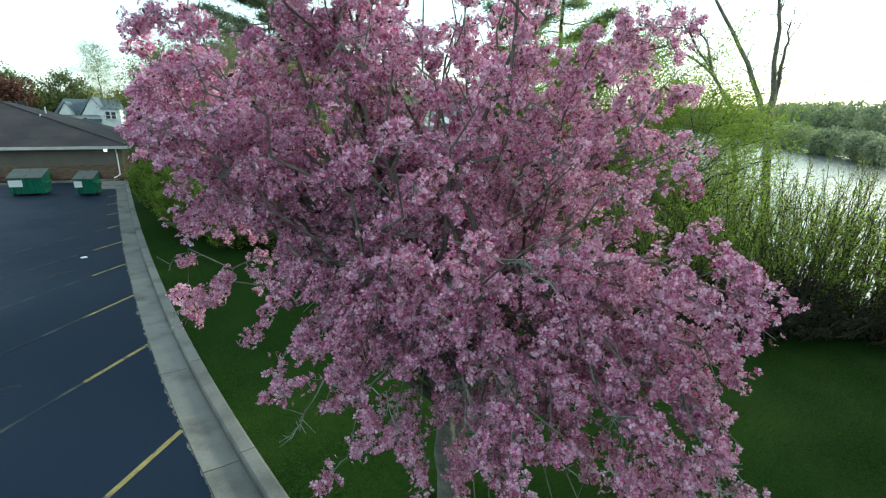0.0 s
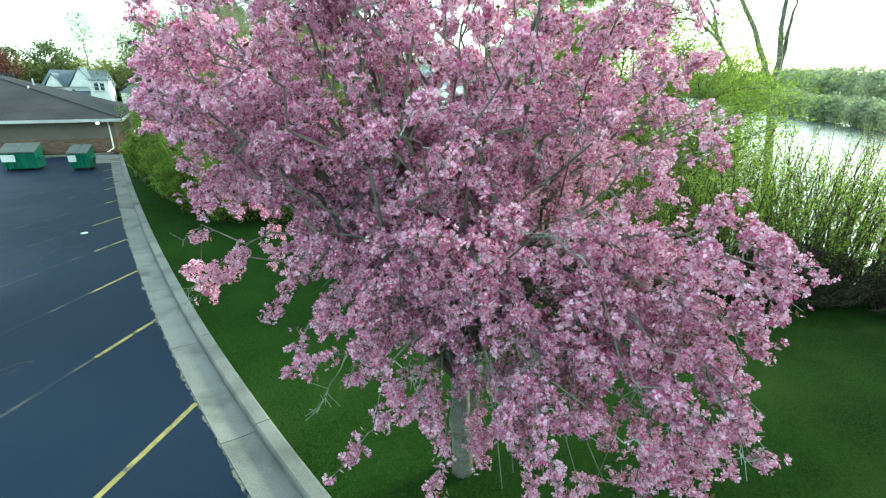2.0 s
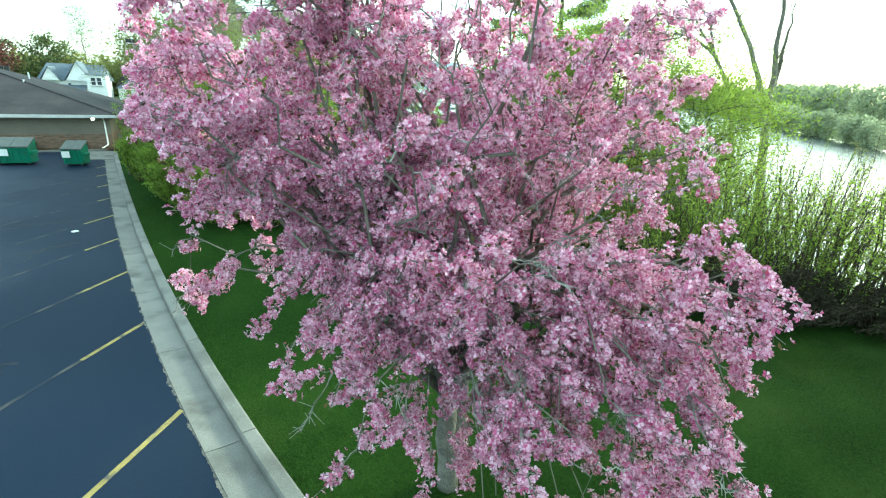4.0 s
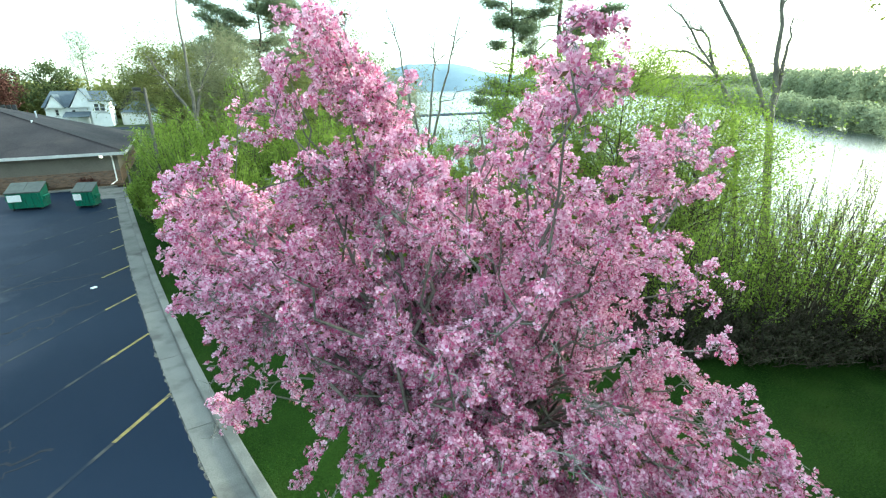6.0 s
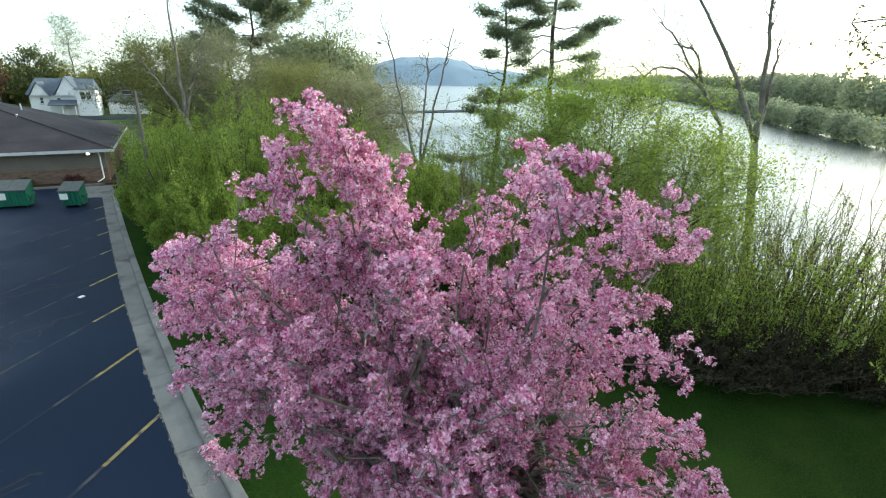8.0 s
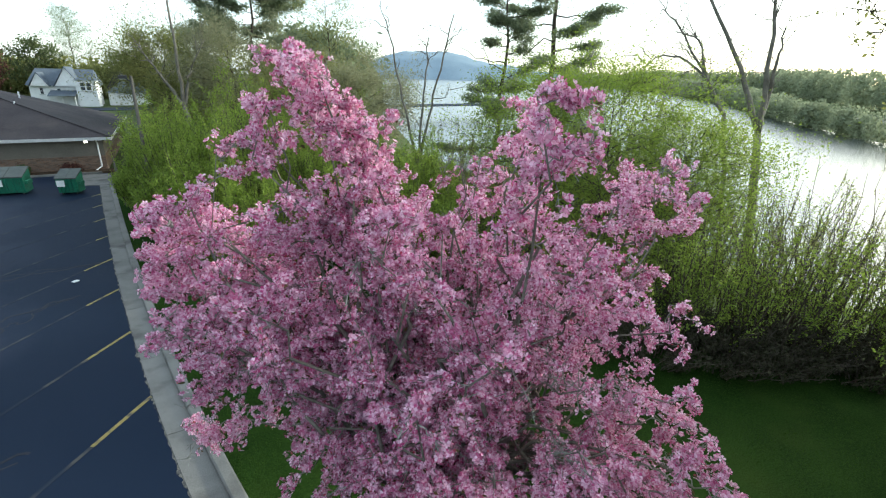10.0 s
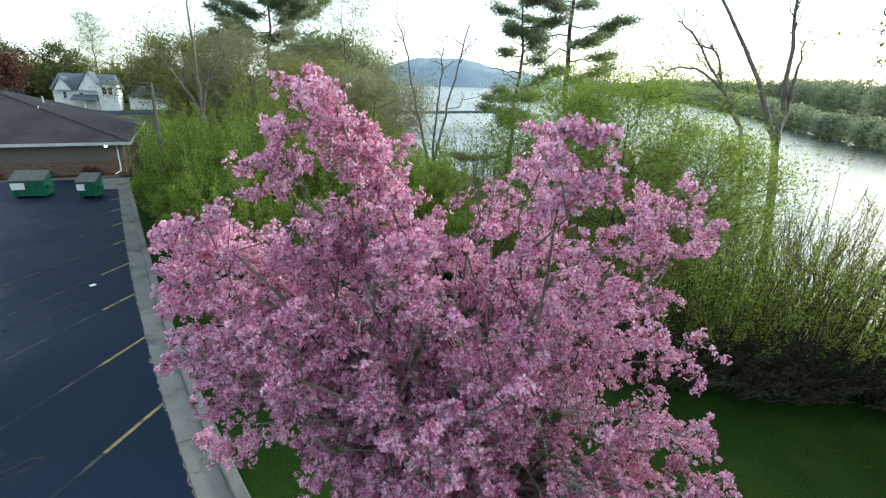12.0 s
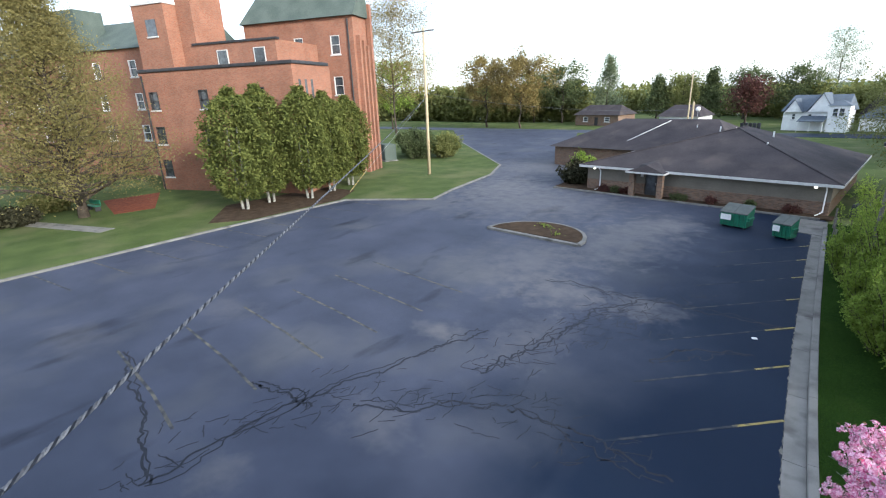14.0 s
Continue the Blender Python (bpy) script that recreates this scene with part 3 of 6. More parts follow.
# half-moon island
isle = empty("planting_island", -14.6, 18.0, 0, -4, "half-moon planting island with pale kerb and dark soil", "island", kind="structure")
arc = [(-3.4, 0.0)] + [(3.4 * math.cos(a), 3.4 * math.sin(a)) for a in np.linspace(0, math.pi, 15)][:-1]
inner = [(-3.1, 0.2)] + [(3.15 * math.cos(a), 0.2 + 3.0 * math.sin(a)) for a in np.linspace(0, math.pi, 15)][:-1]
part("soil", Geo().slab(inner, -0.05, 0.15), SOIL, isle)
edge = [(3.3 * math.cos(a), 3.3 * math.sin(a)) for a in np.linspace(0, math.pi, 13)]
for a, b in list(zip(edge, edge[1:])) + [((-3.3 + 1.1 * k, 0.0), (-2.2 + 1.1 * k, 0.0)) for k in range(6)]:
    part("kerb_stone", strip([(a[0] * 0.997 + b[0] * 0.003, a[1] * 0.997 + b[1] * 0.003), (b[0] * 0.997 + a[0] * 0.003, b[1] * 0.997 + a[1] * 0.003)], 0.15, -0.05, 0.13), CONCRETE, isle)
for x, y in ((0.3, 1.9), (1.4, 0.8), (-0.4, 2.2)):
    part("plant_tuft", leaves("tuft", rng.normal((x, y, 0.25), (0.2, 0.1, 0.06), (26, 3)), 0.06, rng), LEAF_LIME, isle, "small yellow-green tuft")

# ---- distance: hill, far woods ----
az = np.radians(np.linspace(18, 66, 49))
top = 95 * np.exp(-((np.degrees(az) - 33) / 9.0) ** 2) + 42 + 6 * np.sin(np.degrees(az) * 0.9) + 3 * np.sin(np.degrees(az) * 2.7)
top = top * np.clip(np.minimum(np.degrees(az) - 18, 66 - np.degrees(az)) / 14, 0, 1) ** 0.7
D = 2300
hv, hf = [], []
for k, (a, h) in enumerate(zip(az, top)):
    for d, z in ((D, -5), (D + 150, h * 0.6), (D + 350, h), (D + 420, -5)):
        hv.append((d * math.sin(a), d * math.cos(a), z))
    if k:
        hf += [(4 * k - 4 + j, 4 * k + j, 4 * k + j + 1, 4 * k - 3 + j) for j in range(3)]
tagged(part("hill_backdrop", Geo().add(hv, hf), HILL, smooth=True), "long hill beyond the lake, tinted haze-blue", "hill", kind="structure")


def woods(name, pts, height, count, size, material, label, seed, depth=40):
    """A belt of distant trees behind a line: leaf clumps heaped in uneven crowns."""
    r = np.random.default_rng(seed)
    p = np.asarray(pts, float)
    seg = np.linalg.norm(np.diff(p, axis=0), axis=1)
    s = np.concatenate([[0], np.cumsum(seg)])
    n_tree = count // 200
    t = r.uniform(0, 1, n_tree) ** 1.4 * s[-1]
    x, y = np.interp(t, s, p[:, 0]), np.interp(t, s, p[:, 1])
    h = np.interp(t, s, height) * r.uniform(0.65, 1.1, n_tree)
    x = x + depth * r.uniform(0, 1, n_tree) * np.clip(t / s[-1], 0.1, 1)
    base = ground_z(x, y)
    u = r.normal(size=(n_tree, 200, 3))
    u /= np.linalg.norm(u, axis=2)[:, :, None]
    u *= r.uniform(0.3, 1.0, (n_tree, 200, 1)) ** 0.5
    c = np.stack([x, y, base + h * 0.46], 1)[:, None] + u * np.stack([h * 0.42, h * 0.42, h * 0.52], 1)[:, None]
    k = (h[:, None] * size * r.uniform(0.6, 1.4, (n_tree, 200))).ravel()
    c = c.reshape(-1, 3)
    fr = rotate_to(r.normal(size=c.shape), r)
    a, b = fr[:, 0] * k[:, None], fr[:, 1] * k[:, None] * 0.7
    v = np.stack([c - a, c + b, c + a, c - b], 1).reshape(-1, 3)
    return tagged(part(name, fast_mesh(name, v, np.arange(len(v)).reshape(-1, 4)), material), label, "woods", kind="stuff")


woods("far_shore_woods", [(112, -60), (111, 13), (157, 48), (242, 96), (522, 300), (1500, 1300)], [5.5, 5.5, 7, 9, 16, 40], 220000, 0.050, FAR_WOOD, "low dark wooded bank across the lake", 1)
woods("back_shore_woods", [(195, -260), (190, 13), (262, 48), (360, 96), (770, 300), (1900, 1300)], [12.5, 12.5, 15, 19, 29, 55], 130000, 0.050, FAR_WOOD, "low wooded rise behind the far bank", 5, depth=60)
woods("point_woods", [(34, 62), (50, 100), (66, 128), (98, 190)], [11, 12, 12, 13], 50000, 0.05, LEAF_GREY, "grey-brown budding woods on the lake point", 2, depth=-30)
woods("mixed_woods", [(8, 66), (16, 85), (12, 122), (-30, 160), (-90, 190)], [8, 8, 8.5, 9.5, 11], 40000, 0.06, LEAF_OLIVE, "mixed olive woods behind the houses", 3, depth=25)
woods("street_trees", [(-60, 130), (-90, 125), (-130, 130), (-180, 120)], [11, 12, 12, 13], 30000, 0.06, LEAF_OLIVE, "olive street trees beyond the road", 4, depth=20)


# ---- trees ----
def grow(height, radius, shape, limbs, seed, trunk_r=0.12, start=0.25, lift=0.35, twigs=5, droop=0.0, lean=(0, 0), bare=False):
    """A trunk, its limbs and twigs as tubes, and the places of its leaves. shape(f): crown radius at height share f."""
    r = np.random.default_rng(seed)
    trunk, wood, tips = Geo(), Geo(), []
    n = 9
    f = np.linspace(0, 1, n)
    line = np.stack([lean[0] * f ** 1.5, lean[1] * f ** 1.5, height * f], 1) + np.concatenate([[[0, 0, 0]], r.normal(0, 0.012 * height, (n - 1, 3)) * (1, 1, 0.2)])
    rad = trunk_r * (1 - 0.93 * f) + trunk_r * 0.5 * np.exp(-f * 18)
    trunk.tube(line, rad, 8)
    for k in range(limbs):
        q = start + (0.98 - start) * (k + r.uniform(0, 1)) / limbs
        a = np.array([np.interp(q, f, line[:, j]) for j in range(3)])
        ang = k * 2.4 + r.uniform(-0.5, 0.5)
        reach = radius * shape(q) * r.uniform(0.7, 1.15)
        b = a + np.array([math.cos(ang) * reach, math.sin(ang) * reach, reach * lift * r.uniform(0.4, 1.5) - droop * reach])
        limb = bend(a, b, reach * 0.10, 6, r, 0.03)
        lr = float(np.interp(q, f, rad)) * 0.5
        wood.tube(limb, np.linspace(lr, lr * 0.15 + 0.004, 6), 5)
        for j in range(twigs):
            s = r.uniform(0.25, 1.0)
            p = np.array([np.interp(s, np.linspace(0, 1, 6), limb[:, c]) for c in range(3)])
            d = (b - a) / (np.linalg.norm(b - a) + 1e-6) + r.normal(0, 0.55, 3) + (0, 0, 0.25 - droop)
            e = p + d * reach * r.uniform(0.2, 0.5)
            tw = bend(p, e, 0.02 * reach, 4, r, 0.05)
            wood.tube(tw, np.linspace(max(0.006, lr * 0.3), 0.004, 4), 3)
            tips += [p * (1 - u) + e * u for u in (0.35, 0.7, 1.0)]
    return trunk, wood, np.array(tips)


def tree(name, x, y, height, radius, shape, limbs, seed, leaf, count, size, label, bark=DARKBARK, group="", category="tree", spread=0.25, z=None, leafy=True, aspect=0.55, **kw):
    base = float(ground_z(x, y)) if z is None else z
    t = empty(name, x, y, base - 0.05, 0, label, category, group)
    trunk, wood, tips = grow(height, radius, shape, limbs, seed, **kw)
    part("trunk", trunk, bark, t, smooth=True)
    tagged(part("branch_mass", wood, bark, t), kind="stuff")
    if leafy:
        r = np.random.default_rng(seed + 900)
        c = tips[r.integers(0, len(tips), count)]
        tagged(part("crown", leaves("crown", c, size, r, aspect, spread), leaf, t), kind="stuff")
    return t


round_shape = lambda f: max(0.12, math.sqrt(max(0.0, 1 - (2 * (f - 0.12) / 0.95 - 0.9) ** 2)))
column_shape = lambda f: 0.45 + 0.55 * math.sin(math.pi * min(1, f * 0.95 + 0.12)) if f < 0.93 else 0.35
pine_shape = lambda f: 0.35 + 0.65 * math.sin(math.pi * min(1.0, 0.15 + 0.8 * f))
cone_shape = lambda f: max(0.05, 1.02 - f)


taper_shape = lambda f: max(0.18, 1.08 - 0.9 * f)


# -- blossoming crab apple: a leaning double trunk, arching limbs, drooping twigs heavy with flowers
def crab_apple():
    r = np.random.default_rng(11)
    o = np.array([2.6, -3.75, 0.1])
    t = empty("crab_apple_tree", *o, 0, "pink flowering crab apple with drooping blossom-laden branches on the lawn", "tree")
    fork_a, fork_b = np.array([2.15, -4.15, 2.3]), np.array([2.6, -3.95, 2.5])
    for fork, off, rr in ((fork_a, (-0.06, -0.05), 0.115), (fork_b, (0.1, 0.06), 0.085)):
        foot = o + (off[0], off[1], -0.1)
        line = bend(foot, fork, 0.03, 8, r, 0.005) - o
        part("trunk", Geo().tube(line, np.linspace(rr * 1.25, rr * 0.72, 8), 10), BARK, t, "pale grey fissured bark", smooth=True)
    # where the limbs end: spires, west side, front, east side, inside; then sprays with more bare twigs
    spires = [(1.0, -3.6, 6.64), (1.35, -3.3, 6.48), (1.75, -5.3, 6.49), (2.0, -5.2, 6.28), (3.0, -3.4, 5.72), (4.1, -4.85, 5.88), (2.3, -3.9, 5.92), (0.5, -3.1, 5.98), (0.94, -2.85, 6.25), (0.64, -2.75, 5.99), (0.95, -3.0, 6.31), (1.4, -3.1, 6.48), (1.8, -3.1, 6.03), (1.37, -3.1, 6.28), (2.85, -3.25, 5.73), (3.65, -3.6, 6.15), (5.4, -4.7, 5.27), (5.3, -4.3, 5.65), (2.0, -2.9, 5.68)]
    spires += [(1.18, -3.05, 6.64), (1.36, -3.13, 6.54), (0.91, -3.19, 6.36), (3.02, -4.11, 6.31), (4.54, -4.67, 5.9), (2.5, -3.97, 5.93)]
    westside = [(0.2, -2.3, 4.1), (0.41, -2.0, 3.5), (0.04, -2.3, 5.25), (-0.1, -3.1, 4.75), (0.3, -3.9, 5.2), (0.05, -2.7, 5.5), (0.14, -2.2, 2.95), (0.04, -2.2, 2.7), (0.4, -2.1, 3.7), (0.5, -2.7, 4.6), (0.06, -1.7, 5.2), (0.02, -1.7, 4.65), (-0.06, -2.45, 4.65), (-0.06, -3.0, 4.5), (0.2, -3.4, 4.4), (0.21, -2.9, 3.95), (0.26, -2.55, 3.9), (-0.06, -2.4, 4.9), (0.16, -1.25, 4.9), (0.14, -0.95, 4.94), (0.17, -1.0, 4.7), (0.02, -1.5, 4.45), (0.25, -1.4, 5.0), (0.2, -1.5, 4.2)]
    front = [(0.6, -3.8, 3.15), (0.85, -3.9, 3.1), (0.6, -4.1, 2.85), (1.04, -4.65, 3.0), (1.1, -4.85, 3.3), (0.97, -4.67, 2.9), (0.69, -4.7, 2.6), (0.57, -4.55, 2.5), (0.8, -4.9, 2.3), (1.2, -4.95, 2.3), (1.35, -5.4, 3.7), (0.9, -5.2, 4.5), (1.4, -5.3, 5.0), (2.2, -5.7, 3.9), (2.3, -5.6, 2.9), (1.0, -4.4, 3.65), (1.17, -5.2, 3.8), (1.5, -5.6, 3.95), (1.75, -5.4, 3.05), (1.76, -5.6, 2.85), (1.95, -5.8, 2.65), (1.7, -5.85, 2.35), (1.4, -5.7, 2.1), (1.86, -6.1, 2.2), (2.3, -5.5, 4.6), (1.6, -5.6, 2.05), (2.0, -5.9, 1.95), (2.35, -5.9, 1.75), (2.2, -6.2, 2.1), (1.66, -4.91, 1.75), (1.36, -4.97, 1.67), (2.02, -4.93, 1.85), (1.97, -5.41, 1.73), (2.48, -5.59, 1.89), (3.4, -6.15, 1.95)]
    eastside = [(3.6, -6.0, 1.5), (4.4, -5.6, 1.9), (4.7, -4.75, 5.3), (3.9, -5.2, 4.6), (3.1, -5.3, 4.9), (5.0, -4.95, 2.6), (4.3, -5.3, 3.0), (3.3, -6.0, 3.4), (2.85, -6.45, 3.7), (3.0, -6.3, 3.85), (2.9, -6.55, 3.3), (2.86, -6.35, 3.2), (4.2, -4.0, 4.0), (2.45, -6.0, 3.0), (2.25, -6.05, 2.85), (3.4, -5.4, 3.9), (2.85, -5.85, 4.35), (2.75, -6.5, 3.05), (2.7, -6.55, 2.75), (2.95, -6.45, 2.6), (3.2, -6.2, 2.9), (3.3, -6.05, 2.45), (2.6, -6.4, 2.3)]
    inner = [(2.4, -3.3, 5.2), (3.2, -3.3, 4.6), (1.5, -2.7, 4.3), (3.2, -2.7, 3.7), (1.4, -4.3, 5.6), (2.4, -4.8, 5.2), (1.4, -3.4, 5.4), (1.9, -4.6, 4.9), (1.0, -3.5, 4.3), (1.6, -4.0, 5.3), (2.2, -4.3, 5.6), (2.9, -4.2, 5.5), (3.5, -4.4, 5.4), (1.0, -3.0, 5.2), (1.9, -3.5, 5.5), (3.9, -4.4, 5.0), (0.6, -2.5, 5.0), (1.5, -4.8, 5.6), (2.8, -5.2, 5.3), (1.0, -4.3, 5.0), (3.3, -3.8, 5.0)]
    sparse = [(3.0, -6.3, 2.0), (2.55, -6.45, 2.6), (2.85, -6.65, 2.7), (2.65, -6.7, 2.5), (3.0, -6.2, 2.2), (3.4, -5.9, 2.6), (1.9, -5.0, 3.4), (1.5, -4.4, 4.0), (2.9, -5.6, 3.3)]
    # pockets of dead, lichen-grey twigs that bear no flowers
    pockets = [((1.04, -4.13, 5.17), 0.33), ((2.36, -5.35, 4.28), 0.52), ((2.66, -4.86, 3.31), 0.36)]
    spots, ways, limb_n = [], [], 0
    twig = Geo()
    g, g5 = np.linspace(0, 1, 10), np.linspace(0, 1, 6)
    for e in spires + westside + front + eastside + inner + sparse:
        thin_spray = e in sparse
        e = np.array(e)
        f = fork_a if e[0] < 2.2 or limb_n % 3 == 0 else fork_b
        limb_n += 1
        a = f - (0, 0, r.uniform(0.0, 0.5))
        L = np.linalg.norm(e - a)
        low = e[2] < 3.4
        limb = bend(a, e, 0.75 if low else 0.2 * np.linalg.norm((e - a)[:2]), 10, r, 0.035)
        part("limb", Geo().tube(limb - o, np.linspace(0.010 + 0.005 * L, 0.004, 10), 6), GREYBARK, t, smooth=True)
        for j in range(int(3 + 2.7 * L) if low else int(4 + 4.2 * L)):
            s = 1 - r.uniform(0, 1) ** 1.25 * (0.46 if low else 0.78)
            p = np.array([np.interp(s, g, limb[:, c]) for c in range(3)])
            d = r.normal(0, 1, 3) + (e - a) / L * 0.6
            d[2] = d[2] * 0.5 + (-0.55 if low else -0.05)
            d /= np.linalg.norm(d)
            ln = r.uniform(0.25, 0.62) * (1.2 - 0.6 * s)
            if thin_spray:
                ln *= 0.75
                d = d * (0.8, 0.8, 0.5) - (0, 0, 0.45)
            q = p + d * ln
            q[2] -= 0.12 * ln
            sub = bend(p, q, 0.12 * ln, 6, r, 0.06)
            twig.tube(sub - o, np.linspace(0.006, 0.003, 6), 3)
            bare = r.uniform(0, 1) < (0.32 if thin_spray else 0.07)
            for m in range(int(9 + 26 * ln) if low else int(7 + 21 * ln)):
                s2 = r.uniform(0.35 if low else 0.2, 1.05)
                p2 = np.array([np.interp(s2, g5, sub[:, c]) for c in range(3)])
                q2 = p2 + (d * 0.4 + r.normal(0, 0.8, 3)) * r.uniform(0.015, 0.06) * (1.6 if bare else 1.0)
                twig.tube(np.stack([p2, q2]) - o, (0.004, 0.0025), 3)
                if bare or (r.uniform() < 0.9 and any(np.linalg.norm(q2 - c0) < r0 for c0, r0 in pockets)):
                    continue
                n = r.integers(3, 7)
                w = r.normal(0, 1, (n, 3))
                w /= np.linalg.norm(w, axis=1)[:, None]
                spots.append(q2 + w * r.uniform(0.020, 0.042, n)[:, None])
                ways.append(w + (0, 0, 0.15))
    tagged(part("twig_mass", twig, TWIG, t, "bare grey lichened twigs"), kind="stuff")
    c, w = np.concatenate(spots) - o, np.concatenate(ways)
    pick = r.uniform(0, 1, len(c))
    tagged(part("blossom", flowers("blossom", c[pick < 0.88], w[pick < 0.88], 0.0275, r), PETAL, t, "clusters of pink five-petalled flowers"), kind="stuff")
    tagged(part("bud_mass", leaves("buds", c[(pick >= 0.86) & (pick < 0.95)], 0.012, r, 0.8), BUD, t, "deep pink unopened buds"), kind="stuff")
    tagged(part("young_foliage", leaves("young_leaves", c[pick > 0.91], 0.024, r, 0.45, 0.02), BRONZE, t, "small bronze-green young leaves"), kind="stuff")
    return c + o


crab_apple()


# -- upright many-stemmed shrubs
def shrub(name, x, y, height, radius, stems, per, leaf, size, seed, label, group, z=None, up=1.0, wood=DARKBARK, low=0.1):
    r = np.random.default_rng(seed)
    base = float(ground_z(x, y)) if z is None else z
    t = empty(name, x, y, base - 0.05, 0, label, "shrub", group)
    st, places = Geo(), []
    for k in range(stems):
        a = r.uniform(0, 2 * math.pi)
        rr = radius * math.sqrt(r.uniform(0, 1))
        foot = np.array([math.cos(a) * rr * 0.45, math.sin(a) * rr * 0.45, 0])
        h = height * r.uniform(0.6, 1.05) * (1 - 0.35 * (rr / radius) ** 2)
        top_ = np.array([math.cos(a) * rr * 1.1, math.sin(a) * rr * 1.1, h]) + r.normal(0, 0.12 * radius, 3) * (1, 1, 0)
        line = bend(foot, top_, 0.05 * h, 6, r, 0.02)
        st.tube(line, np.linspace(0.022, 0.005, 6), 4)
        for j in range(5):
            s = r.uniform(0.25, 0.95)
            p = np.array([np.interp(s, np.linspace(0, 1, 6), line[:, c]) for c in range(3)])
            q = p + (r.normal(0, 0.5, 3) + (0, 0, 0.8 * up)) * h * r.uniform(0.08, 0.2)
            st.tube(np.stack([p, q]), (0.007, 0.003), 3)
            u = r.uniform(0, 1, per)[:, None]
            places.append(p * (1 - u) + q * u)
        u = r.uniform(low, 1, per * 3)
        places.append(np.stack([np.interp(u, np.linspace(0, 1, 6), line[:, c]) for c in range(3)], 1))
    tagged(part("stem_mass", st, wood, t), kind="stuff")
    tagged(part("foliage", leaves("foliage", np.concatenate(places), size, r, 0.5, size * 1.3, 0.5), leaf, t), kind="stuff")
    return t


# bright willow thicket past the lawn's far end
for k, (x, y, h, rad) in enumerate([(2.6, 11.5, 4.2, 1.9), (4.8, 14.0, 6.4, 2.4), (2.4, 16.5, 5.4, 1.9), (7.2, 12.8, 6.0, 2.5), (5.5, 18.5, 7.2, 2.6), (9.5, 16.0, 6.0, 2.6), (2.6, 21.5, 5.4, 2.0), (8.5, 21.0, 6.2, 2.6), (7.4, 8.8, 3.4, 2.1), (11.5, 12.0, 4.8, 2.4), (3.6, 26.0, 4.6, 1.8), (2.6, 13.6, 3.9, 1.3), (2.6, 19.3, 4.8, 1.5), (10.5, 9.0, 4.0, 2.2), (4.4, 9.2, 3.4, 1.8), (7.0, 6.6, 3.0, 1.8), (9.8, 5.4, 3.0, 1.9), (1.4, 14.7, 3.0, 1.3), (2.0, 12.2, 2.9, 1.3), (1.0, 19.1, 3.6, 1.2), (2.9, 10.1, 2.6, 1.4)]):
    shrub("willow_shrub", x, y, h, rad, 60, 42, LEAF_LIME, 0.046, 100 + k, "bright lime-green willow shrub with upright shoots", "willow thicket", z=0.0 if x < 11 else None)
# thin olive thicket down the bank, water glinting through
for k, (x, y, h, rad) in enumerate([(13.5, 5.0, 5.0, 2.0), (15.0, 2.2, 5.0, 2.0), (14.0, -0.6, 4.2, 1.9), (16.5, -2.0, 4.6, 2.0), (14.5, -4.0, 3.8, 1.8), (17.5, 5.5, 6.6, 2.2), (18.5, 1.2, 5.6, 2.1), (20.0, -3.0, 5.2, 2.2), (20.5, 4.0, 6.2, 2.2),
                                (13.0, 8.5, 5.0, 2.1), (16.0, 9.0, 6.4, 2.3), (20.0, 9.0, 7.0, 2.4), (23.0, -0.5, 5.6, 2.2), (16.8, -6.5, 3.6, 1.9), (22.0, -7.0, 5.0, 2.3), (14.0, 12.5, 4.6, 2.2), (18.5, 14.0, 5.4, 2.4), (25.0, -4.5, 5.0, 2.3), (13.2, -7.2, 3.0, 1.7), (24.0, 9.0, 6.8, 2.6), (26.0, 6.0, 6.4, 2.6), (22.0, 11.8, 6.4, 2.6), (26.5, 10.0, 6.8, 2.6), (24.5, 13.5, 6.2, 2.5),
                                (10.9, -1.3, 3.4, 1.5), (12.0, -2.4, 3.4, 1.5), (9.8, 0.8, 3.2, 1.5), (13.3, -3.4, 3.6, 1.5), (9.2, 3.0, 3.0, 1.5), (15.0, -5.0, 3.6, 1.6)]):
    shrub("bank_shrub", x, y, h + 0.4, rad, 46, 10 if k < 19 else 20 if k < 24 else 12, LEAF_LIME if k % 2 == 0 or k > 18 else LEAF_OLIVE, 0.036, 200 + k, "thin olive-green budding shrub on the lake bank", "bank thicket", wood=DARKBARK, low=0.45)
# rounded lime willows standing before the water
for k, (x, y, h, rad) in enumerate([(12.9, 2.1, 6.6, 2.6), (11.8, 4.0, 6.4, 2.4), (14.4, 0.2, 5.6, 2.3)]):
    tree("willow_tree", x, y, h, rad, round_shape, 60, 250 + k, LEAF_LIME, 42000, 0.032, "rounded lime-green willow at the top of the bank", group="bank willows", spread=0.24, start=0.08, lift=0.45, trunk_r=0.09, twigs=8)
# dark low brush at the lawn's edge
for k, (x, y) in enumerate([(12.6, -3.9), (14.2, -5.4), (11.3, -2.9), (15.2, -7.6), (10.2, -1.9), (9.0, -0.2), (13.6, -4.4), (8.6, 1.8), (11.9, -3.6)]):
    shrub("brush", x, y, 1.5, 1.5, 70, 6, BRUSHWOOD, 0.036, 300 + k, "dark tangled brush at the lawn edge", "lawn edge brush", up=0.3)


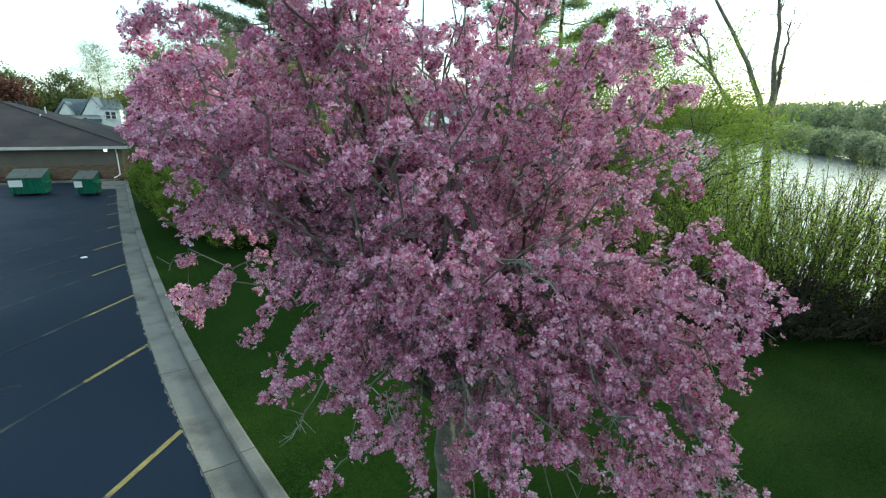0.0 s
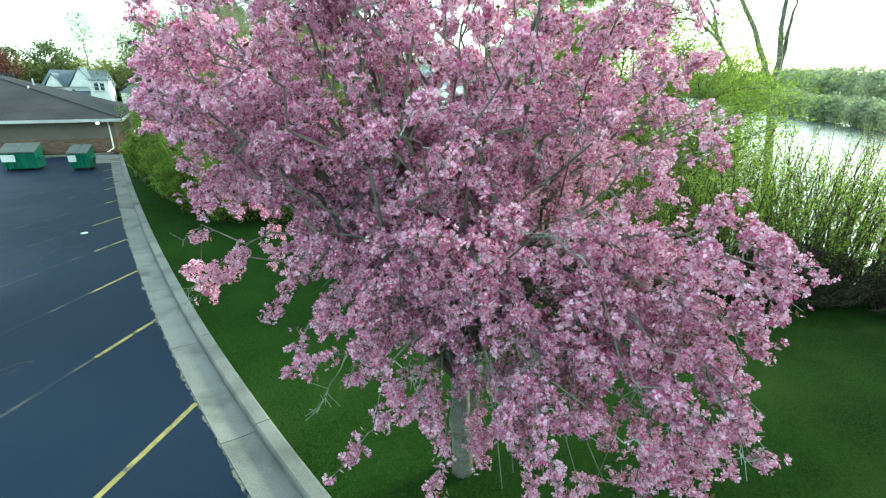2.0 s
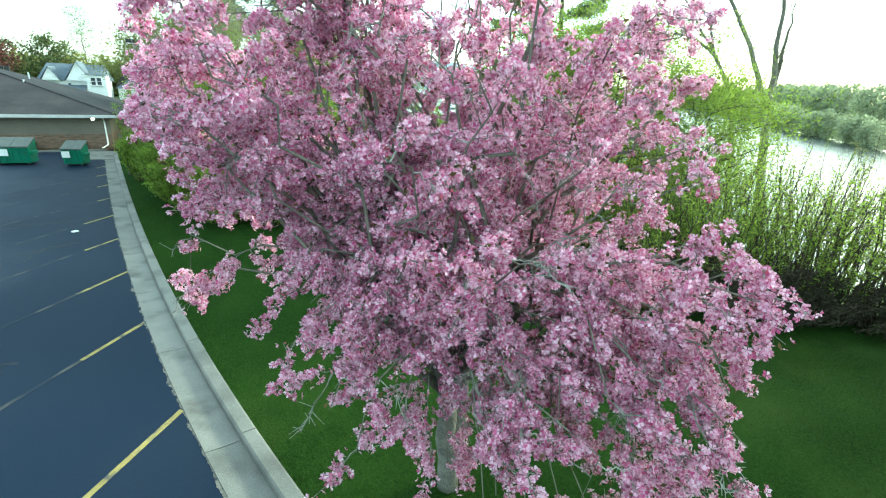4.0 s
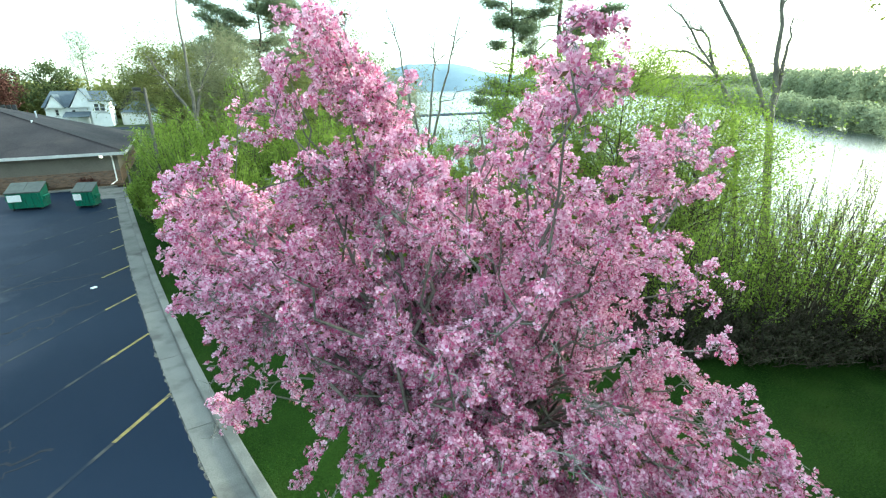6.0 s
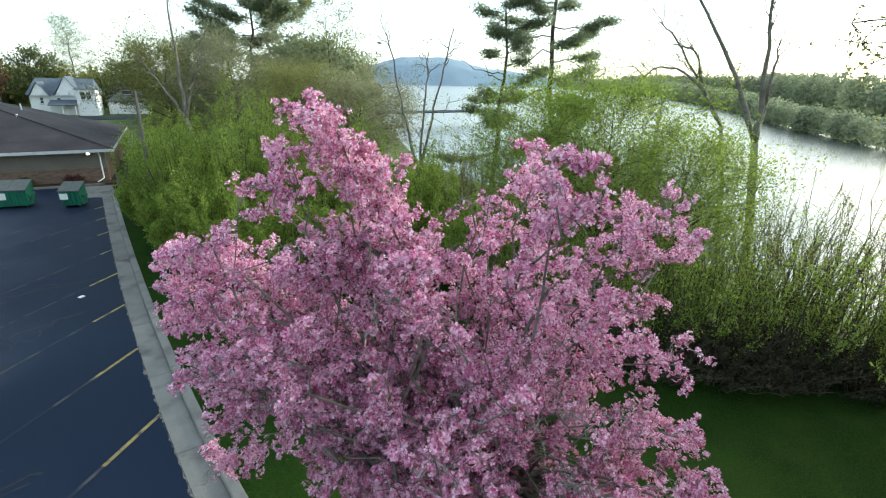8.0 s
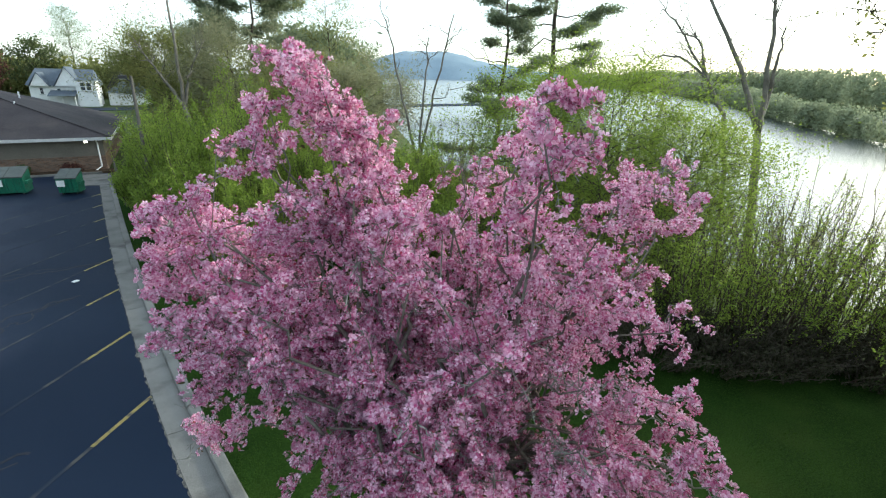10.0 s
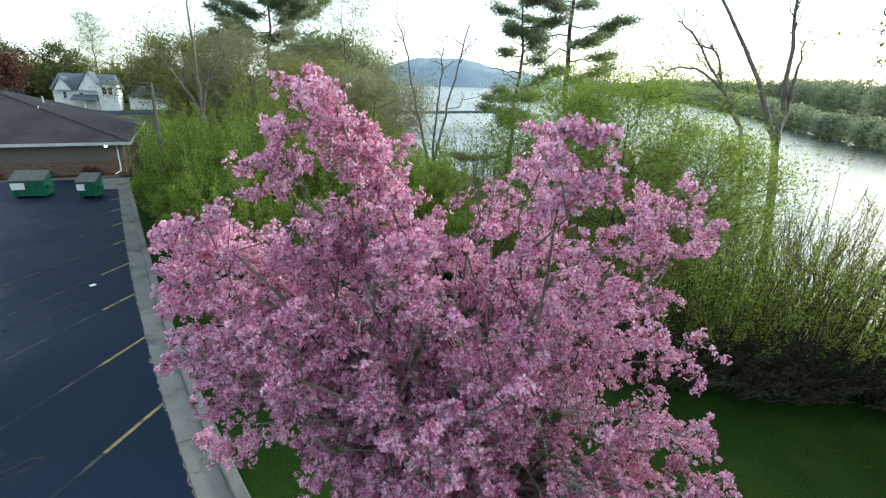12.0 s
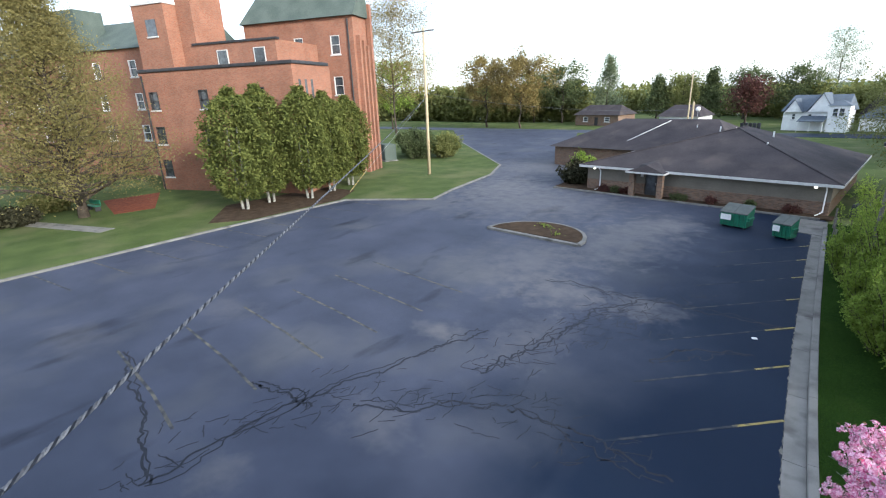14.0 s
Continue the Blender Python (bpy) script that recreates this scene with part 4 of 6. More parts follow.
# -- bare trees on the bank
def bare_tree(name, x, y, paths, r0, seed, label, twig_n=14, fork_at=None):
    """A trunk to the fork, then limbs along their way-points, with fine twigs."""
    r = np.random.default_rng(seed)
    base = float(ground_z(x, y))
    t = empty(name, x, y, base - 0.1, 0, label, "tree", "bare bank trees")
    o = np.array([x, y, base - 0.1])
    fork = np.array(fork_at, float)
    part("trunk", Geo().tube(bend(o, fork, 0.0, 7, r, 0.010) - o, np.linspace(r0 * 1.2, r0 * 0.8, 7), 8), GREYBARK, t, smooth=True)
    for way in paths:
        way = np.array([fork, *way], float) if np.linalg.norm(np.subtract(way[0], fork)) > 0.01 else np.array(way, float)
        k = np.linspace(0, len(way) - 1, 13)
        line = np.stack([np.interp(k, np.arange(len(way)), way[:, c]) for c in range(3)], 1)
        line[1:-1] = (line[:-2] + 2 * line[1:-1] + line[2:]) / 4 + r.normal(0, 0.035, (11, 3))
        part("limb", Geo().tube(line - o, np.linspace(r0 * 0.66, 0.025, 13), 7), GREYBARK, t, smooth=True)
        tw = Geo()
        main = (line[-1] - line[0]) / np.linalg.norm(line[-1] - line[0])
        for k in range(twig_n):
            s = r.uniform(0.2, 1)
            p = np.array([np.interp(s, np.linspace(0, 1, 13), line[:, c]) for c in range(3)])
            d = r.normal(0, 0.55, 3) + main * 0.7
            q = p + d * r.uniform(0.5, 1.5)
            b = bend(p, q, 0.08, 6, r, 0.05)
            tw.tube(b - o, np.linspace(0.024, 0.007, 6), 4)
            for j in range(5):
                q3 = b[r.integers(1, 6)]
                q4 = q3 + d * 0.25 + r.normal(0, 0.22, 3)
                tw.tube(np.stack([q3, (q3 + q4) / 2 + r.normal(0, 0.03, 3), q4]) - o, (0.010, 0.007, 0.004), 3)
        tagged(part("twig_mass", tw, GREYBARK, t), kind="stuff")
    return t


bare_tree("bare_tree", 25.3, 1.6, [[(24.5, 3.8, 7.3), (23.7, 5.4, 10.2), (22.9, 6.9, 12.9)], [(24.95, 2.8, 7.3), (24.8, 3.1, 10.1), (24.7, 3.4, 13.0)], [(25.3, 2.7, 6.8), (25.2, 2.6, 9.0)]], 0.21, 1, "tall bare grey tree with forked trunk", fork_at=(24.95, 2.6, 4.5))
bare_tree("bare_tree", 25.1, 2.7, [[(23.9, 5.0, 6.9), (23.1, 6.4, 9.2), (22.7, 7.1, 9.9)], [(23.9, 5.0, 6.9), (23.2, 6.1, 7.9), (22.7, 7.1, 7.8), (22.3, 7.8, 6.6)], [(23.9, 5.0, 6.9), (23.6, 5.5, 8.6), (22.9, 6.4, 8.9)]], 0.12, 2, "slender leaning bare tree on the bank", fork_at=(24.35, 4.0, 5.2))
bare_tree("bare_tree", 12.6, 13.2, [[(13.9, 11.9, 9.3)], [(13.0, 12.6, 8.3)], [(11.3, 13.6, 9.0)]], 0.12, 3, "thin bare saplings leaning over the water", fork_at=(12.8, 13.2, 2.2), twig_n=7)
bare_tree("bare_tree", 4.6, 29.0, [[(4.9, 31.5, 13.5)], [(5.6, 31.2, 6.5), (6.8, 31.5, 8.5)], [(3.8, 31.0, 6.2), (2.8, 31.0, 8.0)]], 0.2, 4, "tall dead tree with broken top", fork_at=(4.9, 30.8, 4.2))
bare_tree("bare_tree", 18.6, 8.5, [[(20.4, 9.0, 8.0)], [(21.6, 9.3, 6.6)]], 0.09, 5, "small bare tree among the shrubs", fork_at=(19.0, 8.6, 3.6))
bare_tree("bare_tree", 22.0, 6.0, [[(24.0, 7.0, 5.9)], [(25.6, 8.0, 7.3)]], 0.09, 6, "small bare tree among the shrubs", fork_at=(22.6, 6.3, 3.0))

# -- pines: level limbs with tufts of needles in flat pads
def pine(x, y, height, radius, start, limbs, seed, label, group="", tuft=0.40, per=24):
    r = np.random.default_rng(seed)
    base = float(ground_z(x, y))
    t = empty("pine_tree", x, y, base - 0.05, 0, label, "tree", group)
    n = 10
    f = np.linspace(0, 1, n)
    line = np.stack([r.normal(0, 0.008 * height, n), r.normal(0, 0.008 * height, n), height * f], 1)
    line[0, :2] = 0
    rad = 0.013 * height * (1 - 0.9 * f) + 0.02
    part("trunk", Geo().tube(line, rad, 8), DARKBARK, t, smooth=True)
    wood, tufts = Geo(), []
    for k in range(limbs):
        u = (k + r.uniform(0, 0.8)) / limbs
        q = start + (0.99 - start) * u
        a = np.array([np.interp(q, f, line[:, j]) for j in range(3)])
        ang = k * 2.4 + r.uniform(-0.6, 0.6)
        reach = radius * (1.0 - 0.62 * u ** 2.2) * r.uniform(0.4, 1.15)
        e = a + np.array([math.cos(ang) * reach, math.sin(ang) * reach, reach * (r.uniform(-0.18, 0.28) + 0.45 * u)])
        limb = bend(a, e, -0.07 * reach, 7, r, 0.035)
        wood.tube(limb, np.linspace(0.055 - 0.03 * u, 0.012, 7), 5)
        if r.uniform() < 0.16 and u < 0.6:
            continue
        for j in range(int(7 + 5.5 * reach)):
            s = r.uniform(0.30, 1.02)
            p = np.array([np.interp(s, np.linspace(0, 1, 7), limb[:, c]) for c in range(3)])
            side = ang + r.choice([-1, 1]) * r.uniform(0.3, 1.1)
            e2 = p + np.array([math.cos(side), math.sin(side), r.uniform(0.0, 0.3)]) * r.uniform(0.3, 0.75) * (1.25 - 0.5 * s) * min(1.0, radius / 4)
            wood.tube(np.stack([p, e2]), (0.013, 0.006), 3)
            tufts += [e2, (p + 2 * e2) / 3 + (0, 0, 0.03)]
    tagged(part("branch_mass", wood, DARKBARK, t), kind="stuff")
    c = np.repeat(np.array(tufts), per, axis=0)
    c = c + r.normal(0, 1, c.shape) * np.array([tuft, tuft, tuft * 0.62]) * 0.55
    tagged(part("needle_foliage", leaves("needle_foliage", c, tuft * 0.30, r, 0.20, 0.0, 1.2), LEAF_PINE, t), kind="stuff")


# -- pines by the water and on the west shore
pine(22.6, 13.4, 17.5, 4.2, 0.46, 26, 21, "open-crowned tall pine standing over the lake", "lakeside pines")
pine(19.8, 14.9, 12.6, 3.8, 0.30, 22, 22, "open-crowned pine leaning over the lake", "lakeside pines")
pine(13.5, 44.0, 17.0, 6.2, 0.50, 30, 23, "large spreading white pine behind the willows", tuft=0.66, per=24)
tree("pine_tree", 17.0, 38.0, 10.5, 4.6, round_shape, 36, 24, LEAF_PINE, 9000, 0.26, "dense dark pine on the shore", spread=0.5, start=0.12, lift=0.1, trunk_r=0.25, twigs=6, aspect=0.35)
tree("budding_tree", 16.5, 33.0, 13.5, 3.0, round_shape, 30, 25, LEAF_OLIVE, 9000, 0.058, "thin budding tree with sparse leaves on the shore", spread=0.3, trunk_r=0.14, twigs=6)
tree("budding_tree", 9.0, 34.0, 9.0, 4.0, round_shape, 30, 26, LEAF_GREY, 34000, 0.062, "grey budding tree behind the willows", spread=0.45, trunk_r=0.18)
tree("budding_tree", 5.5, 42.0, 9.0, 4.2, round_shape, 30, 27, LEAF_OLIVE, 38000, 0.066, "olive budding tree behind the willows", spread=0.45, trunk_r=0.18)
tree("budding_tree", 22.0, 45.0, 9.5, 4.5, round_shape, 32, 28, LEAF_GREY, 40000, 0.072, "grey-brown budding tree on the lake shore", spread=0.5, trunk_r=0.2)
tree("budding_tree", 27.0, 58.0, 10.5, 5.0, round_shape, 32, 29, LEAF_GREY, 40000, 0.080, "grey-brown budding tree on the lake shore", spread=0.5, trunk_r=0.2)
tree("budding_tree", 11.5, 26.0, 7.0, 3.6, round_shape, 30, 30, LEAF_OLIVE, 34000, 0.058, "olive leafy tree behind the willows", spread=0.4, trunk_r=0.16)
tree("budding_tree", 15.0, 24.0, 6.5, 3.4, round_shape, 30, 31, LEAF_GREY, 32000, 0.056, "grey-brown budding tree on the lake shore", spread=0.4, trunk_r=0.15)

# -- trees beyond the white house and the street
far_row = [(-2.5, 165, 21, 5, LEAF_PINE, 9000, "tall thin budding tree"), (-17, 122, 9, 3, LEAF_RED, 3500, "dark maroon tree"), (-25, 124, 12, 3.4, LEAF_DARK, 4500, "dark green conifer"), (-32, 127, 10.5, 4.5, LEAF_OLIVE, 4500, "olive-green tree"),
           (-37, 124, 11, 3.2, LEAF_DARK, 4500, "dark green conifer"), (-50, 124, 17, 5, LEAF_PINE, 4500, "tall dark pine"), (-62, 122, 14, 6, LEAF_DARK, 5500, "broad green tree"), (-72, 124, 13, 6, LEAF_OLIVE, 5500, "broad olive tree"),
           (-64, 102, 16, 6.0, LEAF_GOLD, 9000, "golden young-leaved street tree"), (-75, 103, 16.5, 6.0, LEAF_GOLD, 9000, "golden young-leaved street tree"), (-84, 77, 28, 9.5, LEAF_GOLD, 40000, "tall thinly leaved golden tree"), (-100, 92, 17, 7, LEAF_LIME, 7000, "bright green tree"),
           (9.0, 128, 9, 4.5, LEAF_OLIVE, 5000, "olive tree behind the house"), (19, 112, 9, 4.5, LEAF_OLIVE, 5000, "olive tree behind the house"), (-9, 140, 11, 4.5, LEAF_DARK, 4500, "green tree behind the house"), (-20, 140, 11, 4.5, LEAF_DARK, 4500, "dark green tree")]
for k, (x, y, h, rad, leaf, n, label) in enumerate(far_row):
    conifer = "conifer" in label or "pine" in label
    tree("street_tree" if y < 100 else "background_tree", x, y, h, rad, cone_shape if conifer else round_shape, 80 if h > 25 else 34, 400 + k, leaf, n, 0.24 if "thin" not in label else 0.13, label + " beyond the car park", spread=1.1 if h > 25 else 0.6, trunk_r=0.22, start=0.15 if conifer else 0.25, twigs=5)

# -- brick building's cedars and the large budding tree
for k, (x, y, h, rad) in enumerate([(-38.6, 12.3, 9.6, 2.9), (-39.2, 15.0, 9.9, 2.5), (-37.4, 18.0, 9.7, 2.4), (-38.4, 21.2, 9.2, 2.4), (-39.4, 24.6, 8.8, 2.4)]):
    t = empty("cedar", x, y, 0.1, 0, "dense upright green cedar with pale bare stems at its foot", "tree", "cedar row")
    r = np.random.default_rng(500 + k)
    for j in range(3):
        a = j * 2.1 + k
        part("trunk", Geo().tube([(0.25 * math.cos(a), 0.25 * math.sin(a), -0.1), (0.35 * math.cos(a), 0.35 * math.sin(a), 1.2), (0.5 * math.cos(a), 0.5 * math.sin(a), h * 0.7)], (0.13, 0.11, 0.04), 7), TWIG, t, "pale bare stem")
    n = 15000
    f = r.uniform(0, 1, n)
    th = r.uniform(0, 2 * math.pi, n)
    rr = rad * np.sqrt(np.clip(1 - np.abs(2 * f - 0.9) ** 2.6, 0.02, 1)) * (0.80 + 0.16 * np.sin(th * 5 + f * 9 + k) + 0.10 * np.sin(th * 11 - f * 23)) * r.uniform(0.72, 1.05, n)
    c = np.stack([rr * np.cos(th), rr * np.sin(th), 1.1 + f * (h - 1.1)], 1)
    tagged(part("crown", leaves("crown", c, 0.145, r, 0.42, 0.12, 0.8), LEAF_CEDAR, t), kind="stuff")
tree("budding_tree", -48.2, 3.2, 17.5, 5.6, taper_shape, 130, 41, LEAF_TAN, 78000, 0.080, "large budding tree before the brick building", spread=0.5, start=0.05, lift=0.28, trunk_r=0.30, twigs=6, z=0.1)
tree("budding_tree", -52.0, -4.0, 13.5, 5.0, round_shape, 50, 42, LEAF_OLIVE, 18000, 0.11, "olive budding tree before the brick building", spread=0.5, start=0.1, lift=0.7, trunk_r=0.25, z=0.1)
for k, (x, y, h, rad, leaf) in enumerate([(-47.5, 44.0, 4.6, 3.0, LEAF_DARK), (-44.5, 46.5, 4.0, 2.4, LEAF_OLIVE), (-51, 47, 4.0, 2.6, LEAF_DARK), (-19.7, 36.6, 2.1, 1.7, BRUSHWOOD), (-20.4, 39.4, 2.7, 0.9, LEAF_LIME), (-54, 2.0, 1.6, 1.6, LEAF_OLIVE), (-50, -1.0, 1.4, 1.6, BRUSHWOOD)]):
    shrub("rounded_shrub", x, y, h, rad, 40, 24, leaf, 0.14, 600 + k, ["rounded dark green shrub", "olive shrub", "rounded dark green shrub", "brown leafless shrub", "clipped yellow-green shrub", "olive shrub", "brown leafless shrub"][k] + " in a bed", "", z=0.08, up=0.5)

# -- the tall tree at the lawn's east end whose twigs hang into view
shade = tree("shade_tree", 14.8, -12.4, 12.0, 6.4, round_shape, 60, 801, LEAF_OLIVE, 90000, 0.085, "tall leafy tree overhanging the end of the lawn", spread=0.35, start=0.2, lift=0.2, trunk_r=0.25, twigs=8, z=0.1, group="lawn end trees")
r_bough = np.random.default_rng(88)
bough, sprays = Geo(), []
for tip in ((8.23, -4.69, 7.78), (8.35, -5.01, 7.27), (8.63, -4.98, 7.67), (8.1, -4.9, 7.51)):
    line = bend((0, 0, 7.0), np.subtract(tip, (14.8, -12.4, 0.05)), 0.9, 10, r_bough, 0.02)
    bough.tube(line, np.linspace(0.07, 0.008, 10), 6)
    for k in range(16):
        p = line[r_bough.integers(7, 10)]
        q = p + r_bough.normal(0, 0.3, 3) - (0, 0, 0.15)
        bough.tube(bend(p, q, 0.03, 4, r_bough, 0.05), np.linspace(0.008, 0.004, 4), 3)
        sprays.append(p + (q - p) * r_bough.uniform(0.3, 1.1, (9, 1)))
tagged(part("overhanging_bough", bough, DARKBARK, shade), kind="stuff")
tagged(part("bough_leaves", leaves("bough_leaves", np.concatenate(sprays), 0.034, r_bough, 0.5, 0.03), LEAF_OLIVE, shade), kind="stuff")
# a further tree, never in view, added to block sky light from the lawn
tree("shade_tree", 9.5, -16.5, 10.0, 5.5, round_shape, 46, 802, LEAF_DARK, 40000, 0.14, "unseen leafy tree added to shade the lawn", spread=0.4, start=0.15, lift=0.3, trunk_r=0.25, twigs=7, group="lawn end trees")


# ---- buildings ----
def window(parent, x, z, w, h, y=0.0, sill=True, frame_mat=WHITE, deep=0.10, rail=True):
    """A sash window in a wall that faces local -y: glass set back, frame, middle rail, sill."""
    win = part("window", Geo().box(x - w / 2, y + deep - 0.02, z, x + w / 2, y + deep, z + h), GLASS, parent, "dark reflecting window")
    fr = Geo()
    e = 0.07
    fr.box(x - w / 2, y - 0.012, z, x - w / 2 + e, y + deep - 0.023, z + h).box(x + w / 2 - e, y - 0.012, z, x + w / 2, y + deep - 0.023, z + h)
    fr.box(x - w / 2 + e, y - 0.012, z + h - e, x + w / 2 - e, y + deep - 0.023, z + h).box(x - w / 2 + e, y - 0.012, z, x + w / 2 - e, y + deep - 0.023, z + e)
    if rail:
        fr.box(x - w / 2 + e, y, z + h * 0.5 - 0.03, x + w / 2 - e, y + deep - 0.023, z + h * 0.5 + 0.03)
    part("frame", fr, frame_mat, win)
    if sill:
        part("sill", Geo().box(x - w / 2 - 0.1, y - 0.09, z - 0.16, x + w / 2 + 0.1, y - 0.002, z - 0.004, 0.01), TRIM, win)
    return win


def wall_with_holes(x0, x1, z0, z1, holes, thick=0.3, y=0.0):
    """A wall facing -y, from columns and rows round rectangular openings (cx, z, w, h)."""
    xs = sorted({x0, x1, *[c - w / 2 for c, z, w, h in holes], *[c + w / 2 for c, z, w, h in holes]})
    zs = sorted({z0, z1, *[z for c, z, w, h in holes], *[z + h for c, z, w, h in holes]})
    g = Geo()
    for a, b in zip(xs, xs[1:]):
        run = None
        for c, d in list(zip(zs, zs[1:])) + [(None, None)]:
            solid = c is not None and not any(abs((a + b) / 2 - hc) < w / 2 and hz < (c + d) / 2 < hz + h for hc, hz, w, h in holes)
            if solid and run is None:
                run = c
            if not solid and run is not None:
                g.box(a, y, run, b, y + thick, c if c is not None else zs[-1])
                run = None
    return g


# -- low office building with hipped shingle roof
office = empty("office_building", -17.69, 34.24, 0, -6.0, "low brown brick office building with hipped shingle roof", "building")
LW, H = 17.6, 2.25
part("wall", wall_with_holes(0, LW, 0, 1.0, [(5.75, 0.0, 1.0, 1.0)]), TAN_BRICK, office, "mixed brown brick base")
part("wall", wall_with_holes(0, LW, 1.003, H, [(5.75, 1.003, 1.0, 1.03)], thick=0.27, y=0.03), SIDING, office, "taupe board siding")
part("wall", Geo().box(LW - 0.3, 0.31, 0, LW, 16, 1.0), TAN_BRICK, office)
part("wall", Geo().box(LW - 0.3, 0.31, 1.003, LW - 0.03, 16, H), SIDING, office)
part("wall", Geo().box(0, 0.31, 0, 0.3, 16, H), TAN_BRICK, office)
part("wall", Geo().box(-11, 20.3, 0, 0.3, 20.6, H), TAN_BRICK, office)
part("wall", Geo().box(-11, 12.0, 0, -10.7, 20.3, H), TAN_BRICK, office)
part("wall", Geo().box(-10.7, 12.0, 0, -0.003, 12.3, H), TAN_BRICK, office)
for z in (1.2, 1.4, 1.6, 1.8, 2.0):
    part("siding_lap", Geo().box(0.02, 0.012, z, 5.2, 0.028, z + 0.02).box(6.3, 0.012, z, LW - 0.02, 0.028, z + 0.02), SIDING, office)
o = 0.55
roof = Geo().add([(-o, -o, H), (LW + o, -o, H), (LW + o, 17, H), (-o, 17, H), (9.6, 8.2, 5.05), (9.6, 11.0, 5.05)], [(0, 1, 4), (1, 2, 5, 4), (2, 3, 5), (3, 0, 4, 5), (3, 2, 1, 0)])
part("roof", roof, SHINGLE, office, "brown-grey shingle roof")
rear = Geo().add([(-11.6, 11.5, H), (9, 11.5, H), (9, 27, H), (-11.6, 27, H), (-5.5, 19, 5.15), (5, 19, 5.15)], [(0, 1, 5, 4), (1, 2, 5), (2, 3, 4, 5), (3, 0, 4), (3, 2, 1, 0)])
part("roof", rear, SHINGLE, office, "brown-grey shingle roof")
part("ridge_cap", Geo().tube([(9.6, 8.2, 5.06), (9.6, 11.0, 5.06)], 0.07, 6).tube([(9.6, 8.2, 5.06), (LW + o, -o, H + 0.03)], 0.06, 6).tube([(9.6, 8.2, 5.06), (-o, -o, H + 0.03)], 0.06, 6), SHINGLE, office)
part("valley_flashing", Geo().tube([(-2.6, 13.6, 3.03), (0.2, 18.4, 5.0)], 0.07, 5), TRIM, office, "pale metal valley strip")
g = Geo().box(-o, -o - 0.03, H - 0.17, LW + o, -o - 0.002, H + 0.02).box(LW + o + 0.002, -o, H - 0.17, LW + o + 0.03, 17, H + 0.02).box(-o - 0.03, -o, H - 0.17, -o - 0.002, 11, H + 0.02)
part("fascia", g, TRIM, office, "light grey fascia and gutter")
part("soffit", Geo().box(-o, -o, H - 0.06, LW + o, -0.002, H - 0.004), TRIM, office)
# porch
for x in (4.6, 6.9):
    part("pillar", Geo().box(x - 0.2, -1.15, 0, x + 0.2, -0.75, 2.06, 0.02), TAN_BRICK, office, "brown brick porch pillar")
part("porch_roof", Geo().add([(4.2, -1.5, 2.18), (7.3, -1.5, 2.18), (7.3, 0.3, 2.18), (4.2, 0.3, 2.18), (5.75, -1.1, 2.72), (5.75, 1.8, 2.86), (4.2, 1.0, 2.5), (7.3, 1.0, 2.5)], [(0, 1, 4), (0, 4, 5, 6, 3), (1, 2, 7, 5, 4), (0, 3, 2, 1)]), SHINGLE, office, "small gabled porch roof")
part("fascia", Geo().box(4.2, -1.53, 2.06, 7.3, -1.5, 2.19).box(4.17, -1.5, 2.06, 4.2, 0.0, 2.19).box(7.3, -1.5, 2.06, 7.33, 0.0, 2.19), TRIM, office)
door = part("door", Geo().box(5.27, 0.12, 0.02, 6.23, 0.17, 2.0, 0.01), DARK, office, "dark glazed entrance door")
part("pane", Geo().box(5.42, 0.105, 0.5, 6.08, 0.118, 1.85), GLASS, door)
part("handle", Geo().tube([(6.15, 0.08, 0.95), (6.15, 0.08, 1.15)], 0.015, 6), STEEL, door)
for x, z in ((5.0, 1.72), (6.45, 1.72)):
    part("notice", Geo().box(x - 0.12, -0.03, z - 0.15, x + 0.12, -0.01, z + 0.15), WHITE, office, "white notice")
for x in (1.3, 17.3):
    part("downspout", Geo().tube([(x, -o, H - 0.1), (x, -0.08, H - 0.45), (x, -0.08, 0.3), (x - 0.35, -0.4, 0.08)], 0.05, 6), WHITE, office, "white downspout")
for x, z in ((0.75, 2.0), (16.7, 1.98)):
    lamp = part("wall_lamp", Geo().box(x - 0.1, -0.16, z - 0.1, x + 0.1, -0.005, z + 0.1, 0.02), STEEL, office)
    part("lens", Geo().box(x - 0.08, -0.19, z - 0.08, x + 0.08, -0.162, z + 0.06, 0.01), LAMP_GLASS, lamp, "lit white lens")
for x, y, z in ((12.5, 5.2, 4.0), (3.5, 17, 4.4), (12.0, 9.5, 4.5), (7, 12.6, 4.6), (8.3, 12.8, 4.5)):
    part("vent_pipe", Geo().tube([(x, y, z - 0.5), (x, y, z + 0.25)], 0.06, 8), WHITE, office, "white roof vent")
for k in range(5):
    part("roof_vent", Geo().box(8.4 + 0.35 * k, 13.5, 4.4, 8.65 + 0.35 * k, 13.8, 5.15, 0.03), DARK, office, "dark roof vent")
part("satellite_ball", Geo().tube([(2.6, 19.4, 5.0), (2.6, 19.4, 6.0)], 0.03, 6), STEEL, office)
ball = bmesh.new()
bmesh.ops.create_uvsphere(ball, u_segments=12, v_segments=8, radius=0.26)
bmesh.ops.translate(ball, verts=ball.verts, vec=(2.6, 19.4, 6.2))
me = bpy.data.meshes.new("globe"); ball.to_mesh(me)
part("globe", me, WHITE, office, "white globe on a mast", smooth=True)
